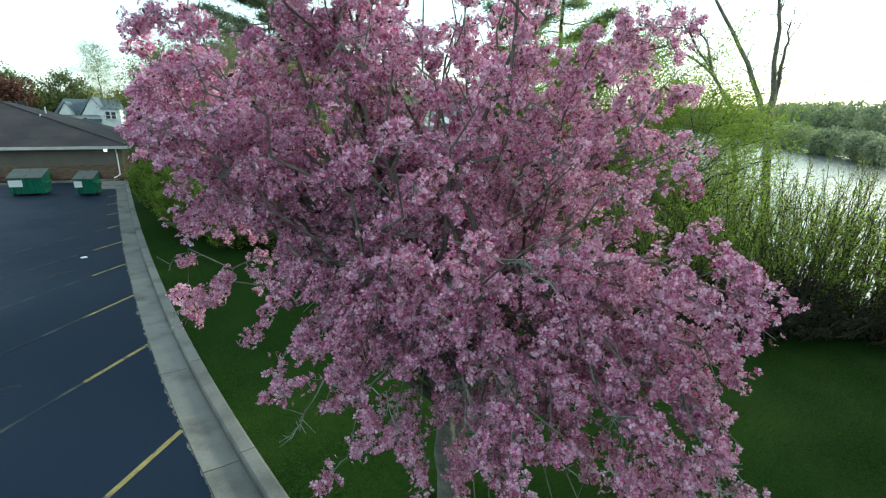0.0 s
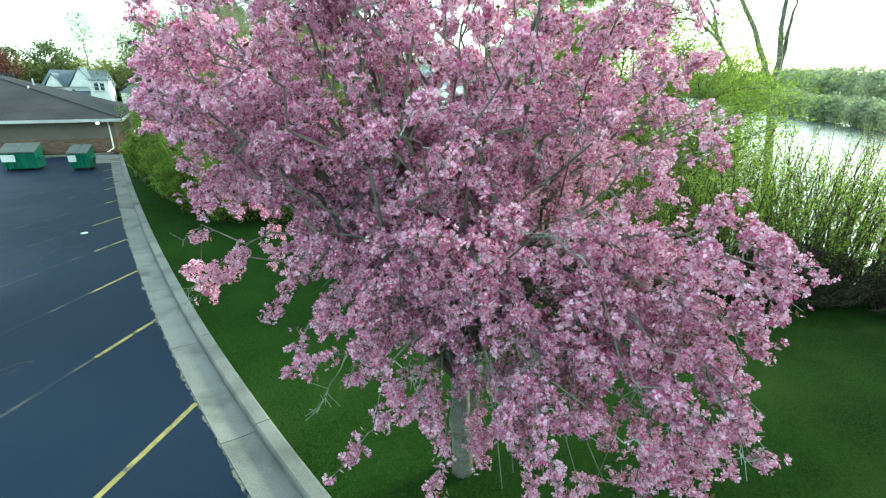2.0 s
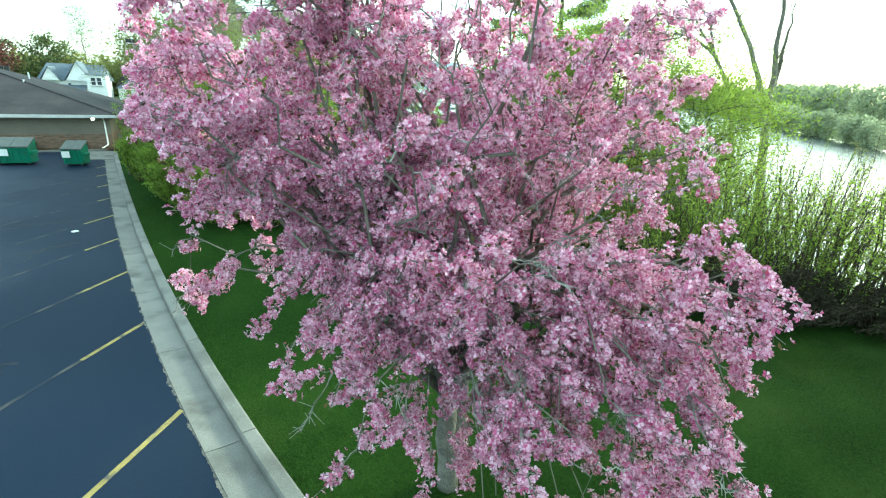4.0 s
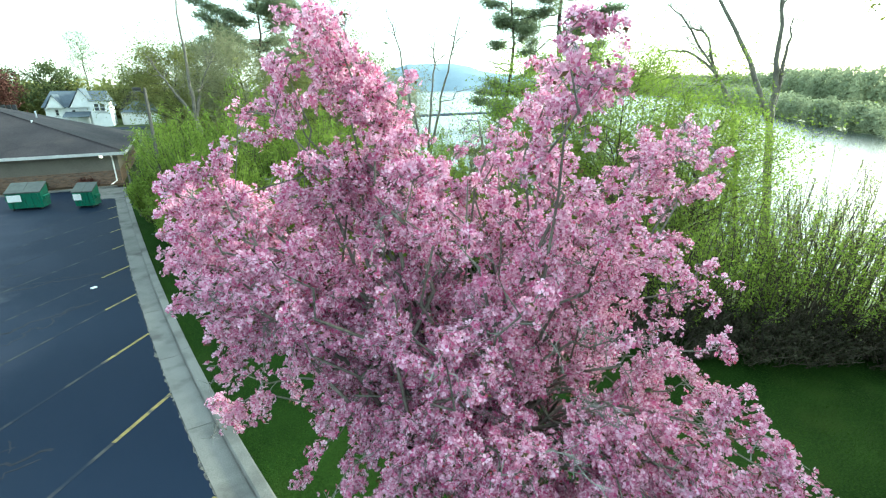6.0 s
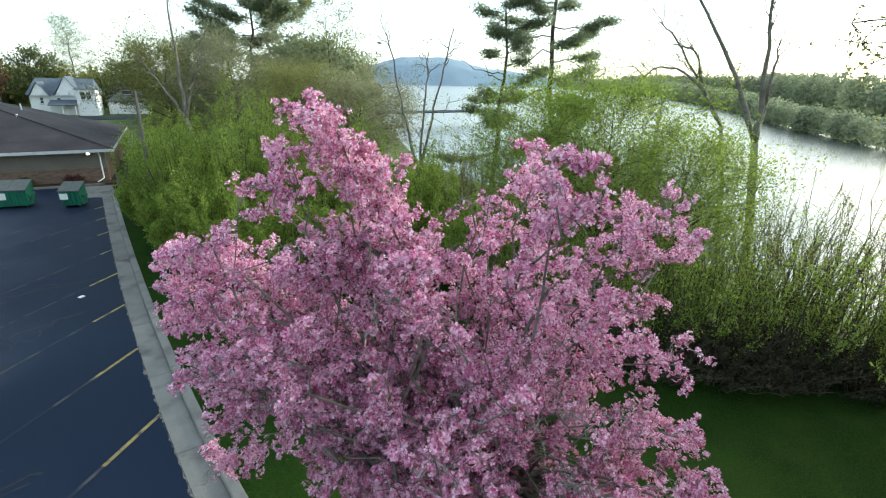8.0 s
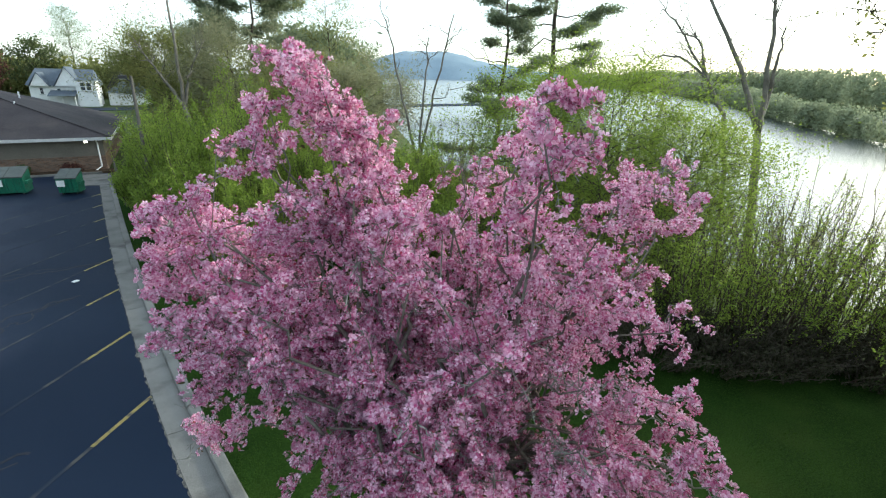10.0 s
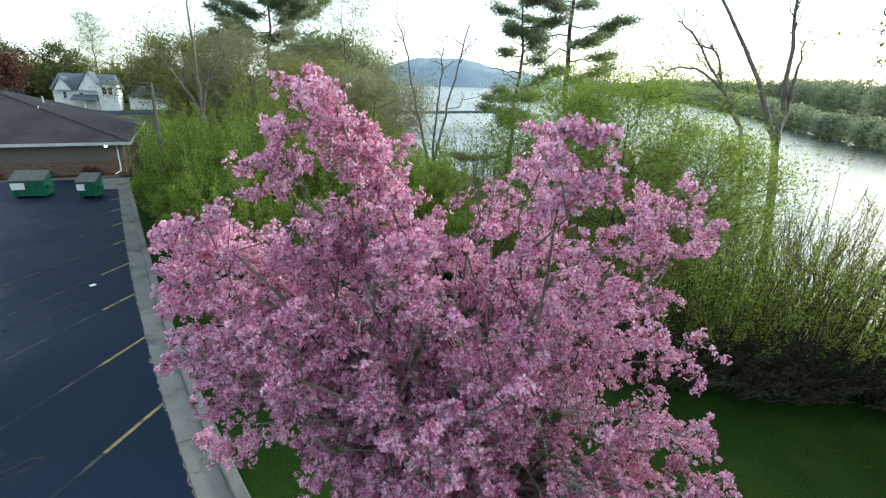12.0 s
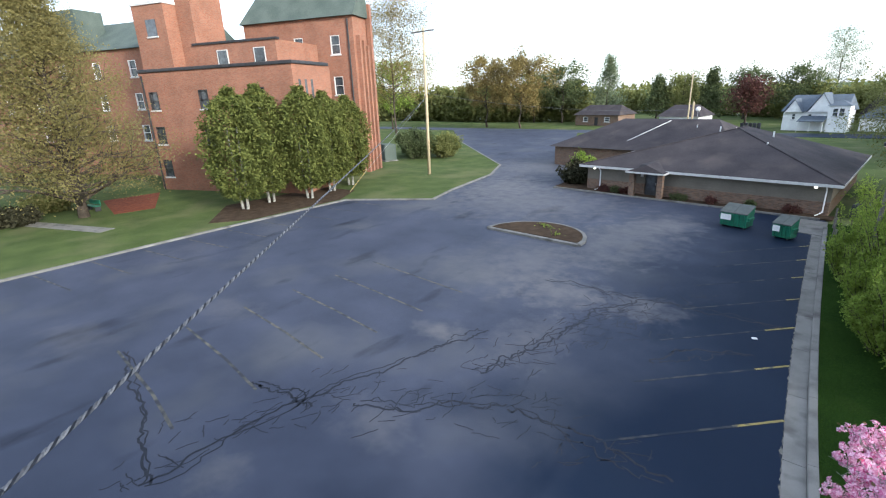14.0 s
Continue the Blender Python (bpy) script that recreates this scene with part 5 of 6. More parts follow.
# planting strip and kerb before it
bed = empty("office_bed", -17.69, 34.24, 0, -6.0, "dark soil planting strip with pale kerb along the office", "flower bed", kind="structure")
part("soil", Geo().slab([(-3.2, 1.5), (-2.8, -1.1), (LW + 0.4, -1.1), (LW + 0.4, -0.01), (0, -0.01), (0, 9), (-4.5, 9)], 0.0, 0.1), SOIL, bed)
for k in range(9):
    part("kerb_stone", Geo().box(-2.8 + 2.24 * k, -1.24, -0.05, -0.57 + 2.24 * k, -1.105, 0.13, 0.01), CONCRETE, bed)
for k, (x, w) in enumerate([(1.9, 0.5), (2.9, 0.4), (3.9, 0.45), (8.2, 0.6), (10.6, 0.5), (13.2, 0.5), (15.6, 0.55)]):
    p = Matrix.Translation((-17.69, 34.24, 0)) @ pose(0, 0, 0, 0, 0, -6.0) @ Vector((x, -0.55, 0.05))
    shrub("low_shrub", p.x, p.y, 0.65, w, 18, 10, LEAF_DARK if k % 2 else LEAF_RED, 0.06, 700 + k, "low shrub in the office planting strip", "office shrubs", z=0.08, up=0.4)
tagged(part("concrete_pad", Geo().slab([(-2.6, 27.6), (-0.2, 27.0), (-0.1, 30.8), (-2.1, 31.2)], -0.1, 0.03), CONCRETE), "pale concrete pad by the office corner", "pad", kind="structure")

# -- white house with blue-grey roofs
house = empty("white_house", -4.4, 104.5, 0, -12, "white gabled wooden house with blue-grey roofs", "house")
part("wall", wall_with_holes(-4.6, 4.6, 0, 3.6, [(-2.9, 2.0, 0.6, 1.1), (-0.4, 1.9, 0.6, 1.1)], 0.25), WHITE, house)
for bx in ((-4.6, 0.253, 0, -4.35, 7.5, 3.6), (4.35, 0.253, 0, 4.6, 7.5, 3.6), (-4.347, 7.25, 0, 4.347, 7.5, 3.6)):
    part("wall", Geo().box(*bx), WHITE, house)
window(house, -2.9, 2.0, 0.6, 1.1)
window(house, -0.4, 1.9, 0.6, 1.1)
part("roof", Geo().add([(-5, -0.4, 3.5), (5, -0.4, 3.5), (5, 8, 3.5), (-5, 8, 3.5), (-4.2, 3.8, 6.3), (4.6, 3.8, 6.3)], [(0, 1, 5, 4), (1, 2, 5), (2, 3, 4, 5), (3, 0, 4), (3, 2, 1, 0)]), BLUE_ROOF, house, "blue-grey roof")
for x, w, z, y in ((-2.9, 1.3, 5.6, -0.75), (1.2, 1.9, 6.6, -0.55)):
    part("gable", Geo().add([(x - w, y, 3.4), (x + w, y, 3.4), (x, y, z), (x - w, y + 0.2, 3.4), (x + w, y + 0.2, 3.4), (x, y + 0.2, z)], [(0, 1, 2), (5, 4, 3), (0, 3, 4, 1), (1, 4, 5, 2), (2, 5, 3, 0)]), WHITE, house, "white gable end")
    part("roof", Geo().add([(x - w - 0.25, y - 0.2, 3.35), (x, y - 0.2, z + 0.12), (x, 4.2, z + 0.12), (x - w - 0.25, 4.2, 3.35), (x + w + 0.25, y - 0.2, 3.35), (x + w + 0.25, 4.2, 3.35),
                            (x - w - 0.25, y - 0.2, 3.25), (x, y - 0.2, z + 0.0), (x + w + 0.25, y - 0.2, 3.25)], [(0, 1, 2, 3), (1, 4, 5, 2), (0, 6, 7, 1), (1, 7, 8, 4)]), BLUE_ROOF, house, "blue-grey gable roof")
window(house, -2.9, 3.7, 0.55, 0.9, y=-0.77, sill=False)
ext = part("extension", Geo().box(2.6, -1.8, 0, 5.6, 0.9, 4.5), WHITE, house, "white square bay")
for wx in (3.65, 4.55):
    window(house, wx, 2.75, 0.8, 1.35, y=-1.92, frame_mat=WHITE)
part("roof", Geo().add([(2.35, -2.05, 4.503), (5.85, -2.05, 4.503), (5.85, 1.1, 4.503), (2.35, 1.1, 4.503), (4.1, -0.5, 5.5)], [(0, 1, 4), (1, 2, 4), (2, 3, 4), (3, 0, 4), (3, 2, 1, 0)]), BLUE_ROOF, house, "small hipped roof")
part("porch_roof", Geo().add([(-1.6, -2.6, 1.9), (2.4, -2.6, 1.9), (2.4, -0.1, 2.7), (-1.6, -0.1, 2.7), (-1.6, -2.6, 1.78), (2.4, -2.6, 1.78)], [(0, 1, 2, 3), (4, 5, 1, 0)]), BLUE_ROOF, house)
for x in (-1.5, 0.4, 2.3):
    part("porch_post", Geo().tube([(x, -2.4, 0), (x, -2.4, 1.85)], 0.06, 8), WHITE, house)
part("garage", Geo().box(6.5, 2.0, 0, 13, 8, 2.3), WHITE, house)
part("roof", Geo().add([(6.2, 1.6, 2.3), (13.4, 1.6, 2.3), (13.4, 8.4, 2.3), (6.2, 8.4, 2.3), (8.5, 5, 4.3), (11, 5, 4.3)], [(0, 1, 5, 4), (1, 2, 5), (2, 3, 4, 5), (3, 0, 4), (3, 2, 1, 0)]), BLUE_ROOF, house, "blue-grey low roof")
part("rear_roof", Geo().add([(4.8, 9, 2.5), (10, 9, 2.5), (7.4, 9, 6.2), (4.8, 15, 2.5), (10, 15, 2.5), (7.4, 15, 6.2)], [(0, 1, 2), (0, 2, 5, 3), (1, 4, 5, 2), (3, 5, 4)]), SHINGLE, house, "dark gabled roof behind")

# -- small houses along the street
def bungalow(x, y, turn, w, d, wall_mat, roof_mat, label):
    b = empty("street_house", x, y, 0, turn, label, "house", "street houses")
    part("wall", wall_with_holes(-w / 2, w / 2, 0, 2.6, [(-w / 4, 1.0, 1.4, 1.1), (w / 4, 1.0, 1.4, 1.1), (0, 0.05, 1.0, 2.0)], 0.25), wall_mat, b)
    for x in (-w / 2, w / 2 - 0.25):
        part("wall", Geo().box(x, 0.253, 0, x + 0.25, d, 2.6), wall_mat, b)
    window(b, -w / 4, 1.0, 1.4, 1.1)
    window(b, w / 4, 1.0, 1.4, 1.1)
    part("door", Geo().box(-0.5, 0.1, 0.05, 0.5, 0.16, 2.05), DARK, b)
    part("roof", Geo().add([(-w / 2 - 0.5, -0.5, 2.6), (w / 2 + 0.5, -0.5, 2.6), (w / 2 + 0.5, d + 0.5, 2.6), (-w / 2 - 0.5, d + 0.5, 2.6), (-w / 2 + 1.5, d / 2, 4.9), (w / 2 - 1.5, d / 2, 4.9)],
                            [(0, 1, 5, 4), (1, 2, 5), (2, 3, 4, 5), (3, 0, 4), (3, 2, 1, 0)]), roof_mat, b)
    return b


bungalow(-66, 134, -10, 11, 8, WHITE, BLUE_ROOF, "pale bungalow with blue-grey roof across the street")
bungalow(-48, 112, -10, 12, 8, TAN_BRICK, SHINGLE, "low brown bungalow across the street")
bungalow(-27, 104, -8, 8, 8, WHITE, SHINGLE, "white house behind the office roof")

# -- large red brick building
brick = empty("brick_building", -56.2, 12.6, 0, 21, "large red brick building with stepped wings and slate roof", "building")
FLOORS = (1.5, 4.9, 8.3)
cols = (1.3, 7.6, 14.2)
holes = [(x, z, 1.15, 1.75) for x in cols for z in FLOORS]
part("wall", wall_with_holes(0, 18.0, 0, 11.9, holes, 0.4), RED_BRICK, brick, "red brick front wing")
for x, z, w, h in holes:
    window(brick, x, z, w, h, frame_mat=DARK, deep=0.22)
for bx in ((17.6, 0.403, 0, 18.0, 6.0, 11.9), (0.0, 0.403, 0, 0.4, 14, 11.9)):
    part("wall", Geo().box(*bx), RED_BRICK, brick)
part("parapet", Geo().box(-0.15, -0.15, 11.903, 18.15, 0.5, 12.2, 0.03).box(17.5, 0.503, 11.903, 18.15, 6.0, 12.2, 0.03), DARK, brick, "dark coping")
part("flat_roof", Geo().box(0.4, 0.5, 11.4, 17.6, 6.0, 11.7), SLATE, brick)
part("wall", Geo().box(13.403, 6.003, 0, 18.0, 6.4, 11.9), RED_BRICK, brick)
for k in range(3):
    part("slit_window", Geo().box(17.97, 0.8 + 1.0 * k, 8.2, 18.015, 1.15 + 1.0 * k, 10.6), GLASS, brick, "narrow dark slit window")
for bx in ((3.603, 4.5, 11.7, 13.4, 4.9, 14.6), (13.0, 4.903, 11.7, 13.4, 12, 14.6)):
    part("wall", Geo().box(*bx), RED_BRICK, brick, "red brick upper storey")
part("parapet", Geo().box(3.1, 4.35, 14.603, 13.55, 5.0, 14.8), DARK, brick)
for x in (6.8, 11.4):
    w = part("window", Geo().box(x - 0.6, 4.44, 12.3, x + 0.6, 4.497, 13.9), GLASS, brick, "dark reflecting window")
    part("frame", Geo().box(x - 0.68, 4.40, 12.22, x - 0.6, 4.495, 13.98).box(x + 0.6, 4.40, 12.22, x + 0.68, 4.495, 13.98).box(x - 0.6, 4.40, 13.9, x + 0.6, 4.495, 13.98), TRIM, w)
# stair tower and chimney
part("tower", Geo().box(-2.6, 3.0, 0, 1.6, 9.0, 18.6), RED_BRICK, brick, "red brick stair tower")
part("chimney", Geo().box(1.603, 4.6, 0, 3.6, 9.0, 21.5), RED_BRICK, brick, "tall red brick stack")
part("tower_coping", Geo().box(-2.7, 2.9, 18.603, 1.7, 9.1, 18.85), TRIM, brick)
for z in (9.0, 15.6):
    w = part("window", Geo().box(-1.0, 2.94, z, 0.3, 2.997, z + 1.6), GLASS, brick, "dark reflecting window")
    part("sill", Geo().box(-1.1, 2.88, z - 0.15, 0.4, 2.995, z - 0.004), TRIM, w)
for k in range(7):
    part("parapet_post", Geo().box(-0.6 + 0.42 * k, 3.2, 18.85, -0.45 + 0.42 * k, 3.4, 20.2), TRIM, brick)
# rear gabled wing
part("wall", wall_with_holes(3.0, 17.6, 0, 17.6, [(10.4, 9.2, 1.2, 2.0), (15.2, 9.2, 1.2, 2.0), (15.2, 13.6, 1.2, 2.0), (10.4, 13.6, 1.2, 2.0)], 0.4, y=13.0), RED_BRICK, brick, "red brick rear wing")
for x, z in ((10.4, 9.2), (15.2, 9.2), (15.2, 13.6), (10.4, 13.6)):
    window(brick, x, z, 1.2, 2.0, y=13.0, frame_mat=TRIM, deep=0.2)
part("wall", Geo().add([(17.6, 13.4, 0), (17.6, 17, 0), (17.6, 17, 17.6), (17.6, 15.0, 20.6), (17.6, 13.4, 17.9), (17.2, 13.4, 0), (17.2, 17, 0), (17.2, 17, 17.6), (17.2, 15.0, 20.6), (17.2, 13.4, 17.9)],
                       [(0, 1, 2, 3, 4), (9, 8, 7, 6, 5), (0, 4, 9, 5), (1, 6, 7, 2), (2, 7, 8, 3), (3, 8, 9, 4)]), RED_BRICK, brick, "red brick gable end")
for k in range(3):
    part("buttress", Geo().box(17.603, 13.5 + 0.95 * k, 0, 18.1, 13.9 + 0.95 * k, 15.5 - 0.5 * k), RED_BRICK, brick)
    part("buttress_window", Geo().box(17.603, 14.0 + 0.95 * k, 6, 17.63, 14.3 + 0.95 * k, 13.5), GLASS, brick)
part("roof", Geo().add([(2.7, 12.6, 17.5), (17.9, 12.6, 17.5), (17.9, 15.0, 20.8), (4.0, 15.0, 20.8), (17.9, 17.4, 17.5), (2.7, 17.4, 17.5)], [(0, 1, 2, 3), (2, 4, 5, 3), (0, 3, 5), (1, 4, 2), (0, 5, 4, 1)]), SLATE, brick, "green-grey slate roof")
part("ridge_turret", Geo().box(10.0, 14.2, 20.0, 12.4, 15.8, 22.6), SLATE, brick)
part("pinnacle", Geo().box(17.7, 16.2, 0, 18.2, 16.7, 19.0), RED_BRICK, brick)
# long west wing
west_holes = [(x, z, 1.2, 1.9) for x in (-40, -34, -28, -22, -16, -10, -5) for z in (4.6, 8.4, 12.2)]
part("wall", wall_with_holes(-46, -2.65, 0, 15.4, west_holes, 0.4, y=8.0), RED_BRICK, brick, "red brick west wing")
for x, z, w, h in west_holes:
    window(brick, x, z, w, h, y=8.0, frame_mat=WHITE, deep=0.2)
part("roof", Geo().add([(-46, 7.6, 15.4), (-2.65, 7.6, 15.4), (-2.65, 14, 19.4), (-46, 14, 19.4), (-2.65, 20, 15.4), (-46, 20, 15.4)], [(0, 1, 2, 3), (2, 4, 5, 3), (0, 3, 5), (1, 4, 2), (0, 5, 4, 1)]), SLATE, brick, "green-grey slate roof")
part("dormer", Geo().box(-25, 8.3, 15.6, -18, 12, 20.4), SLATE, brick)
for x, y, h in ((0.3, -0.1, 11.6), (17.0, 12.9, 17.2)):
    part("downpipe", Geo().tube([(x, y, 0), (x, y, h)], 0.09, 6), DARK, brick, "dark downpipe")

# ---- loose things ----
def dumpster(x, y, turn, w, d, h, label, lid_open=False):
    t = empty("dumpster", x, y, 0, turn, label, "dumpster", "green dumpsters")
    b = Geo().add([(-w / 2, -d / 2 + 0.12, 0.12), (w / 2, -d / 2 + 0.12, 0.12), (w / 2, d / 2, 0.12), (-w / 2, d / 2, 0.12),
                   (-w / 2, -d / 2, h * 0.72), (w / 2, -d / 2, h * 0.72), (w / 2, d / 2, h), (-w / 2, d / 2, h)],
                  [(3, 2, 1, 0), (0, 1, 5, 4), (1, 2, 6, 5), (2, 3, 7, 6), (3, 0, 4, 7), (4, 5, 6, 7)])
    part("body", b, GREEN_METAL, t, "green painted steel body")
    for k in range(5):
        xx = -w / 2 + w * (k + 0.5) / 5
        part("rib", Geo().add([(xx - 0.04, -d / 2 + 0.06, 0.14), (xx + 0.04, -d / 2 + 0.06, 0.14), (xx + 0.04, -d / 2 - 0.05, h * 0.7), (xx - 0.04, -d / 2 - 0.05, h * 0.7), (xx - 0.04, -d / 2 + 0.13, 0.14), (xx + 0.04, -d / 2 + 0.13, 0.14), (xx + 0.04, -d / 2 + 0.01, h * 0.7), (xx - 0.04, -d / 2 + 0.01, h * 0.7)],
                              [(0, 1, 2, 3), (1, 5, 6, 2), (4, 0, 3, 7), (3, 2, 6, 7), (0, 4, 5, 1)]), GREEN_METAL, t)
    for s in (-1, 1):
        part("fork_pocket", Geo().box(s * w / 2 - 0.06 if s > 0 else -w / 2 - 0.12, -d / 2 + 0.2, h * 0.42, s * w / 2 + 0.12 if s > 0 else -w / 2 + 0.06, d / 2 - 0.2, h * 0.56, 0.01), GREEN_METAL, t)
        z0, z1 = h * 0.74, h + 0.03
        x0, x1 = (0.01, w / 2 + 0.03) if s > 0 else (-w / 2 - 0.03, -0.01)
        part("lid", Geo().add([(x0, -d / 2 - 0.05, z0), (x1, -d / 2 - 0.05, z0), (x1, d / 2 + 0.02, z1), (x0, d / 2 + 0.02, z1), (x0, -d / 2 - 0.05, z0 + 0.05), (x1, -d / 2 - 0.05, z0 + 0.05), (x1, d / 2 + 0.02, z1 + 0.06), (x0, d / 2 + 0.02, z1 + 0.06)],
                              [(3, 2, 1, 0), (4, 5, 6, 7), (0, 1, 5, 4), (1, 2, 6, 5), (2, 3, 7, 6), (3, 0, 4, 7)]), LID, t, "grey plastic lid")
    for sx in (-1, 1):
        for sy in (-1, 1):
            part("caster", Geo().tube([(sx * (w / 2 - 0.15) - 0.03, sy * (d / 2 - 0.2), 0.065), (sx * (w / 2 - 0.15) + 0.03, sy * (d / 2 - 0.2), 0.065)], 0.065, 10), DARK, t)
    part("notice", Geo().add([(-w * 0.46, -d / 2 + 0.035 - 0.09, h * 0.4), (-w * 0.06, -d / 2 + 0.035 - 0.09, h * 0.4), (-w * 0.06, -d / 2 - 0.068, h * 0.68), (-w * 0.46, -d / 2 - 0.068, h * 0.68)], [(0, 1, 2, 3)]), WHITE, t, "white notice sheet")
    return t


dumpster(-4.7, 26.9, -14, 1.55, 1.1, 1.3, "large green steel dumpster with grey lids by the office")
dumpster(-2.05, 25.5, -20, 0.95, 0.9, 1.22, "small green steel dumpster with grey lid by the office")

# utility pole with crossarm and the long twisted cable
pole = empty("utility_pole", -36.3, 33.6, 0, 0, "tall pale wooden utility pole with crossarm", "utility pole")
part("pole", Geo().tube([(0, 0, 0), (0.03, 0, 8), (0.0, 0, 15.6)], (0.19, 0.16, 0.125), 12), POLE_WOOD, pole, smooth=True)
part("crossarm", Geo().box(-1.6, -0.18, 15.1, 1.6, -0.13, 15.22, 0.01), OLD_WOOD, pole)
for x in (-1.45, -0.8, 0.8, 1.45):
    part("insulator", Geo().tube([(x, -0.155, 15.22), (x, -0.155, 15.36)], (0.05, 0.03), 8), TRIM, pole)
part("brace", Geo().tube([(-0.8, -0.15, 15.1), (0, -0.14, 14.5), (0.8, -0.15, 15.1)], 0.02, 5), STEEL, pole)
part("service_cable", Geo().tube([(0.0 + 0.6 * k, -0.16, 15.35 - 0.02 * k) for k in range(3)], 0.008, 4), CABLE, pole)


def cable(name, a, b, sag, radius, label, steps=40, twist=0.0):
    a, b = np.array(a, float), np.array(b, float)
    t = np.linspace(0, 1, steps)
    p = a + (b - a) * t[:, None]
    p[:, 2] -= sag * 4 * t * (1 - t)
    c = tagged(new(name), label, "cable")
    side = np.cross(b - a, (0, 0, 1.0))
    side /= np.linalg.norm(side)
    if not twist:
        part("strand", Geo().tube(p, radius, 6), CABLE, c)
        return
    L = np.linalg.norm(b - a)
    n = int(L / twist * 8)
    t = np.linspace(0, 1, n)
    p = a + (b - a) * t[:, None]
    p[:, 2] -= sag * 4 * t * (1 - t)
    for k in range(3):
        ph = 2 * np.pi * (t * L / twist + k / 3)
        q = p + (side[None] * np.cos(ph)[:, None] + np.array([0, 0, 1.0])[None] * np.sin(ph)[:, None]) * radius
        part("strand", Geo().tube(q, radius * (1.0 if k else 0.8), 4), [STRAND, SEAL, CABLE][k], c, ["bare aluminium strand", "black insulated strand", "black insulated strand"][k])


NEAR = (-3.83, -7.35, 6.81)
cable("overhead_cable", (-36.3, 33.6, 8.6), NEAR, 0.15, 0.0095, "long twisted overhead service cable from the pole", twist=0.14)
cable("overhead_cable", NEAR, (14.0, -33.0, 7.0), 0.1, 0.0095, "twisted overhead service cable running on", twist=0.14)
cable("power_line", (-37.6, 33.5, 15.35), (-100, 62, 16), 1.2, 0.012, "thin dark power line overhead")
cable("power_line", (-35.0, 33.5, 15.35), (-10, 95, 13), 1.2, 0.012, "thin dark power line overhead")
cable("power_line", (-36.3, 33.6, 9.0), (-13.5, 53.5, 6.2), 0.8, 0.012, "thin drop line to the office")
guy = tagged(new("guy_wire"), "yellow-sleeved guy wire by the pole", "guy wire")
part("wire", Geo().tube([(-36.3, 33.5, 8.5), (-36.4, 21.8, 0.1)], 0.012, 5), STEEL, guy)
part("sleeve", Geo().tube([(-36.38, 24.2, 1.9), (-36.4, 21.8, 0.1)], 0.045, 6), YELLOW, guy, "yellow plastic sleeve")
for k, (x, y) in enumerate([(-24, 98.8), (-13.8, 54.2)]):
    p2 = empty("utility_pole", x, y, 0, 0, "pale wooden utility pole behind the office", "utility pole")
    part("pole", Geo().tube([(0, 0, 0), (0, 0, 11 if k == 0 else 7.0)], (0.16, 0.11), 8), POLE_WOOD, p2)

# transformer and meter box on the west lawn
tr = empty("transformer", -50.0, 40.5, 0.1, -25, "green-grey transformer cabinet on a pad", "transformer")
part("pad", Geo().box(-1.5, -1.0, -0.1, 1.5, 1.0, 0.12, 0.02), CONCRETE, tr)
part("cabinet", Geo().box(-1.3, -0.85, 0.123, 1.3, 0.8, 2.3, 0.04), SLATE, tr)
for x in (-0.65, 0.65):
    part("door", Geo().box(x - 0.6, -0.90, 0.25, x + 0.6, -0.853, 2.1, 0.015), SLATE, tr)
mb = empty("meter_box", -52.0, 37.6, 0.1, -25, "white meter cabinet on the lawn", "meter box")
part("body", Geo().box(-0.6, -0.4, 0.0, 0.6, 0.4, 1.9, 0.03), WHITE, mb)
part("door", Geo().box(-0.5, -0.44, 0.15, 0.5, -0.403, 1.75, 0.01), TRIM, mb)

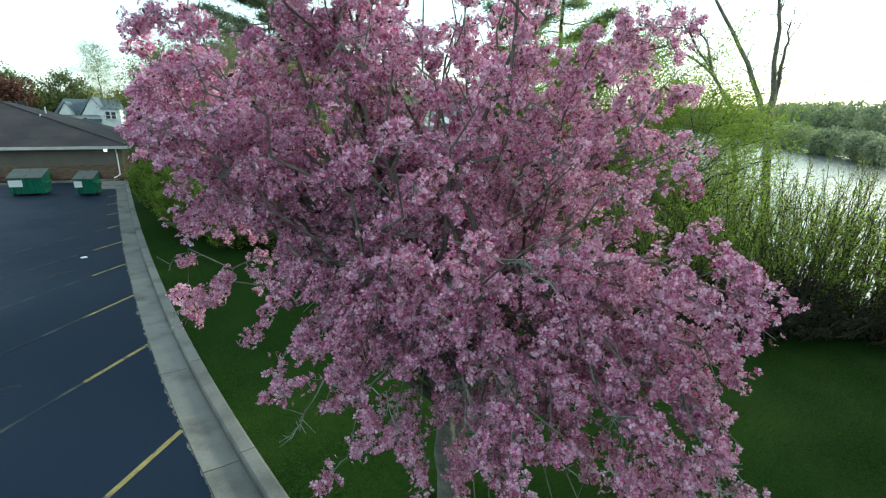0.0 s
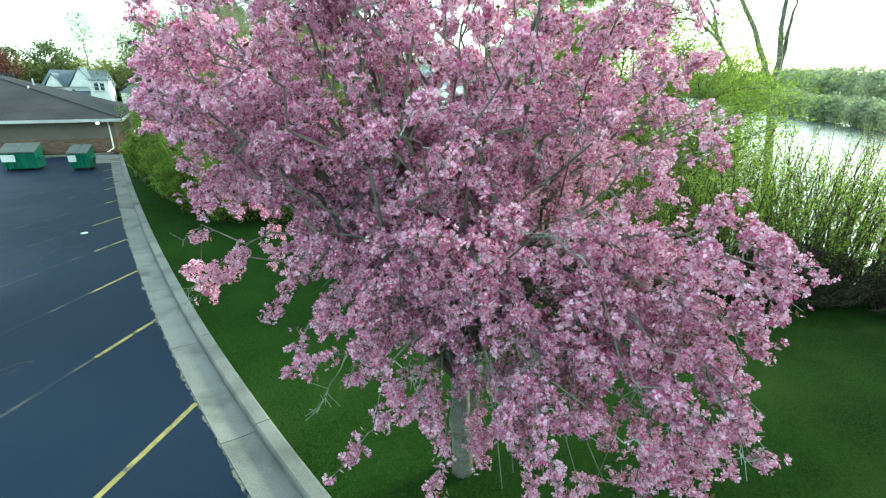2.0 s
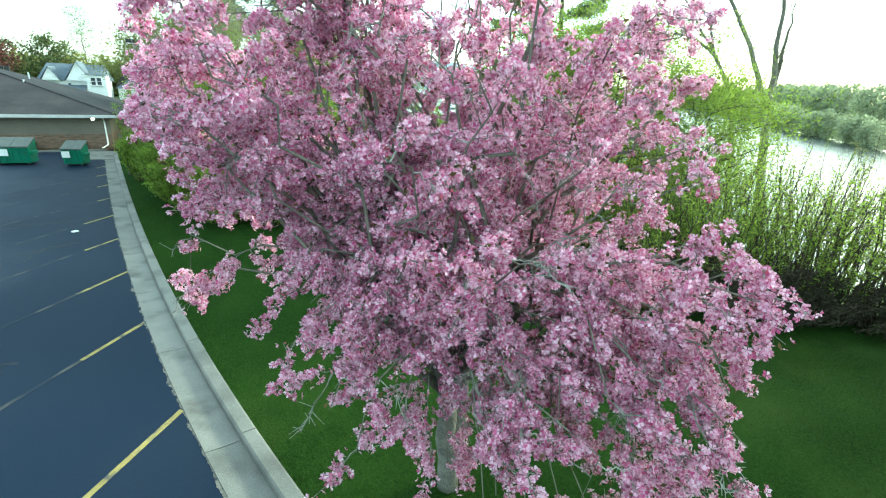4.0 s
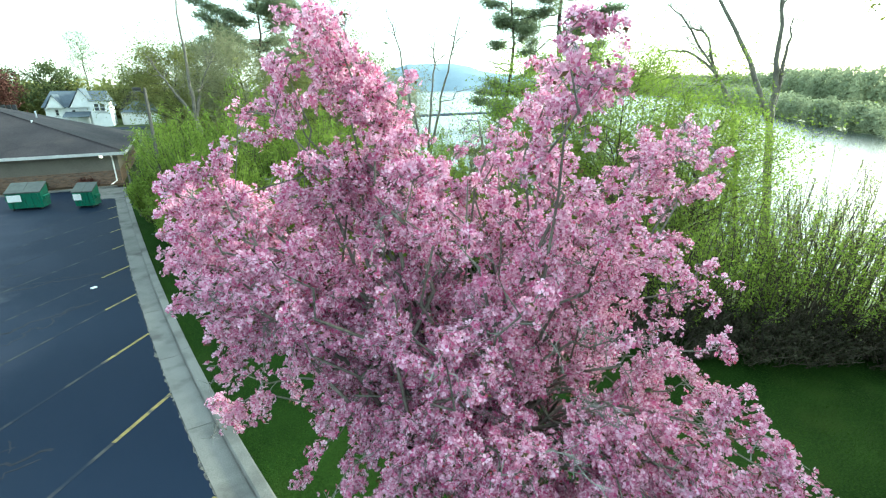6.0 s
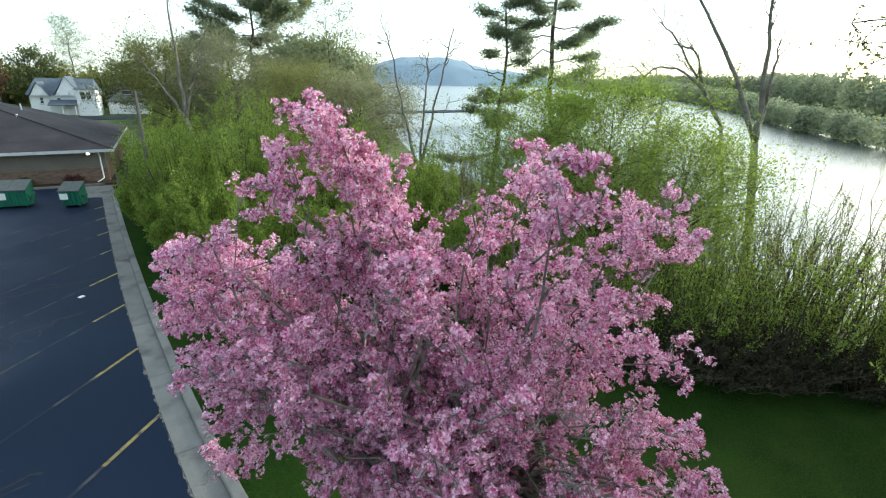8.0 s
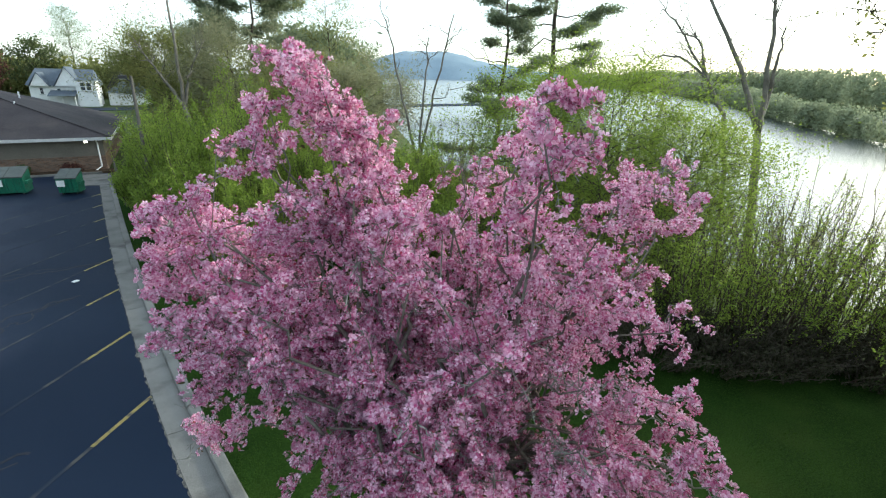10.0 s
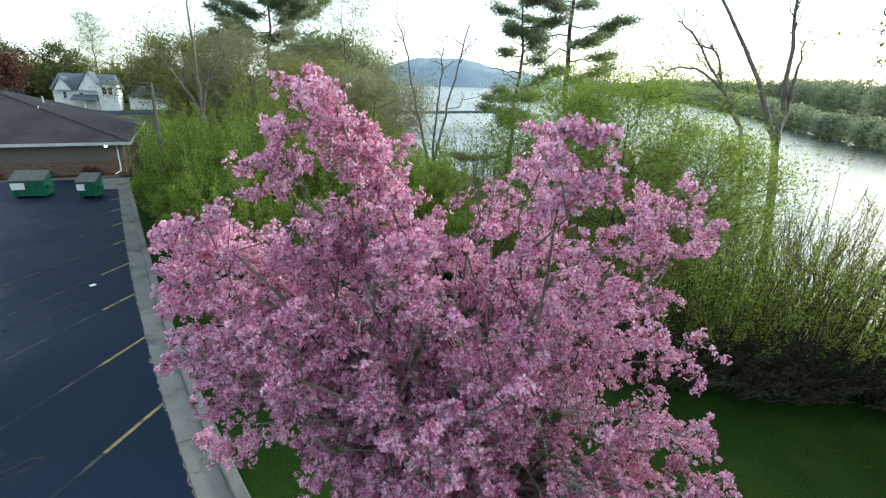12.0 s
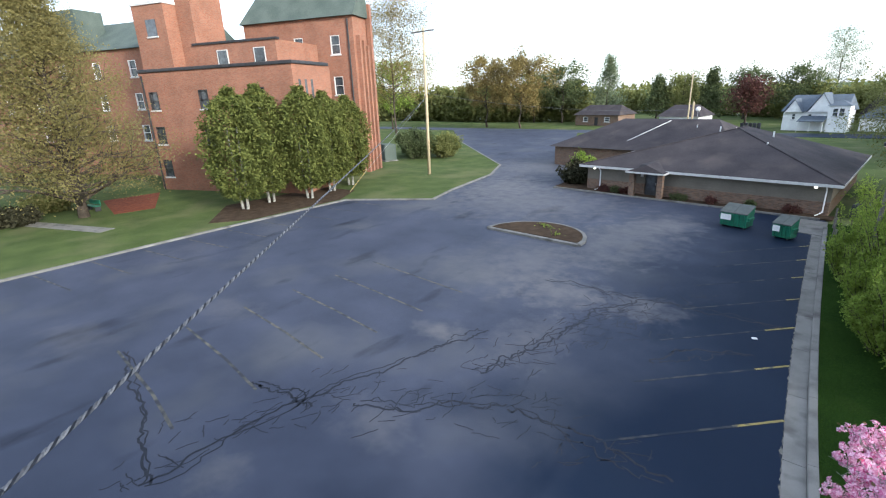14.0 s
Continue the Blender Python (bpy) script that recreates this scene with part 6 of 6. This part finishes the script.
# lamp post at the lawn's end, gas meter and posts by the office corner
lp = empty("lamp_post", 1.25, 18.2, 0.0, 0, "dark slender lamp post with small lantern head among the shrubs", "lamp post")
part("post", Geo().tube([(0, 0, 0), (0.02, 0, 3), (0.05, 0, 6.3)], (0.085, 0.075, 0.06), 8), OLD_WOOD, lp)
part("arm", Geo().tube([(0.05, 0, 6.05), (-0.25, -0.1, 6.25)], 0.03, 6), DARK, lp)
part("lantern", Geo().box(-0.42, -0.22, 6.18, -0.1, 0.02, 6.32, 0.02), DARK, lp)
part("lens", Geo().box(-0.39, -0.19, 6.155, -0.13, -0.01, 6.178), TRIM, lp)
ac = empty("air_conditioner", 1.5, 33.4, 0.0, -13, "dark air-conditioning unit by the office corner", "air conditioner")
part("body", Geo().box(-0.45, -0.45, 0.0, 0.45, 0.45, 0.85, 0.03), DARK, ac)
part("fan_grille", Geo().tube([(0, 0, 0.853), (0, 0, 0.9)], 0.36, 14), LID, ac)
for k in range(8):
    part("louvre", Geo().box(-0.4, -0.47, 0.1 + 0.09 * k, 0.4, -0.453, 0.13 + 0.09 * k), LID, ac)
for k, y in enumerate((20.8, 23.6, 26.4, 29.0)):
    fp = thing("fence_post", Geo().tube([(0, 0, -0.05), (0, 0, 1.25)], 0.05, 8), OLD_WOOD, "short grey wooden post beside the kerb", "post", "kerb posts")
    fp.matrix_basis = pose(float(kerb_x(y)) + 0.95, y, 0.1)
cup = thing("paper_scrap", Geo().box(-0.09, -0.06, 0, 0.09, 0.06, 0.05, 0.02), WHITE, "white paper litter on the asphalt", "litter")
cup.matrix_basis = pose(-1.74, 11.1, 0.0, 0, 0, 30)
bench = empty("garden_bench", -50.5, 4.5, 0.12, 10, "green garden bench under the budding tree", "bench")
part("seat", Geo().box(-0.9, -0.25, 0.42, 0.9, 0.25, 0.48, 0.01), GREEN_METAL, bench)
part("backrest", Geo().box(-0.9, 0.22, 0.55, 0.9, 0.27, 0.95, 0.01), GREEN_METAL, bench)
for x in (-0.75, 0.75):
    part("leg", Geo().box(x - 0.04, -0.2, 0.0, x + 0.04, 0.24, 0.418), DARK, bench)
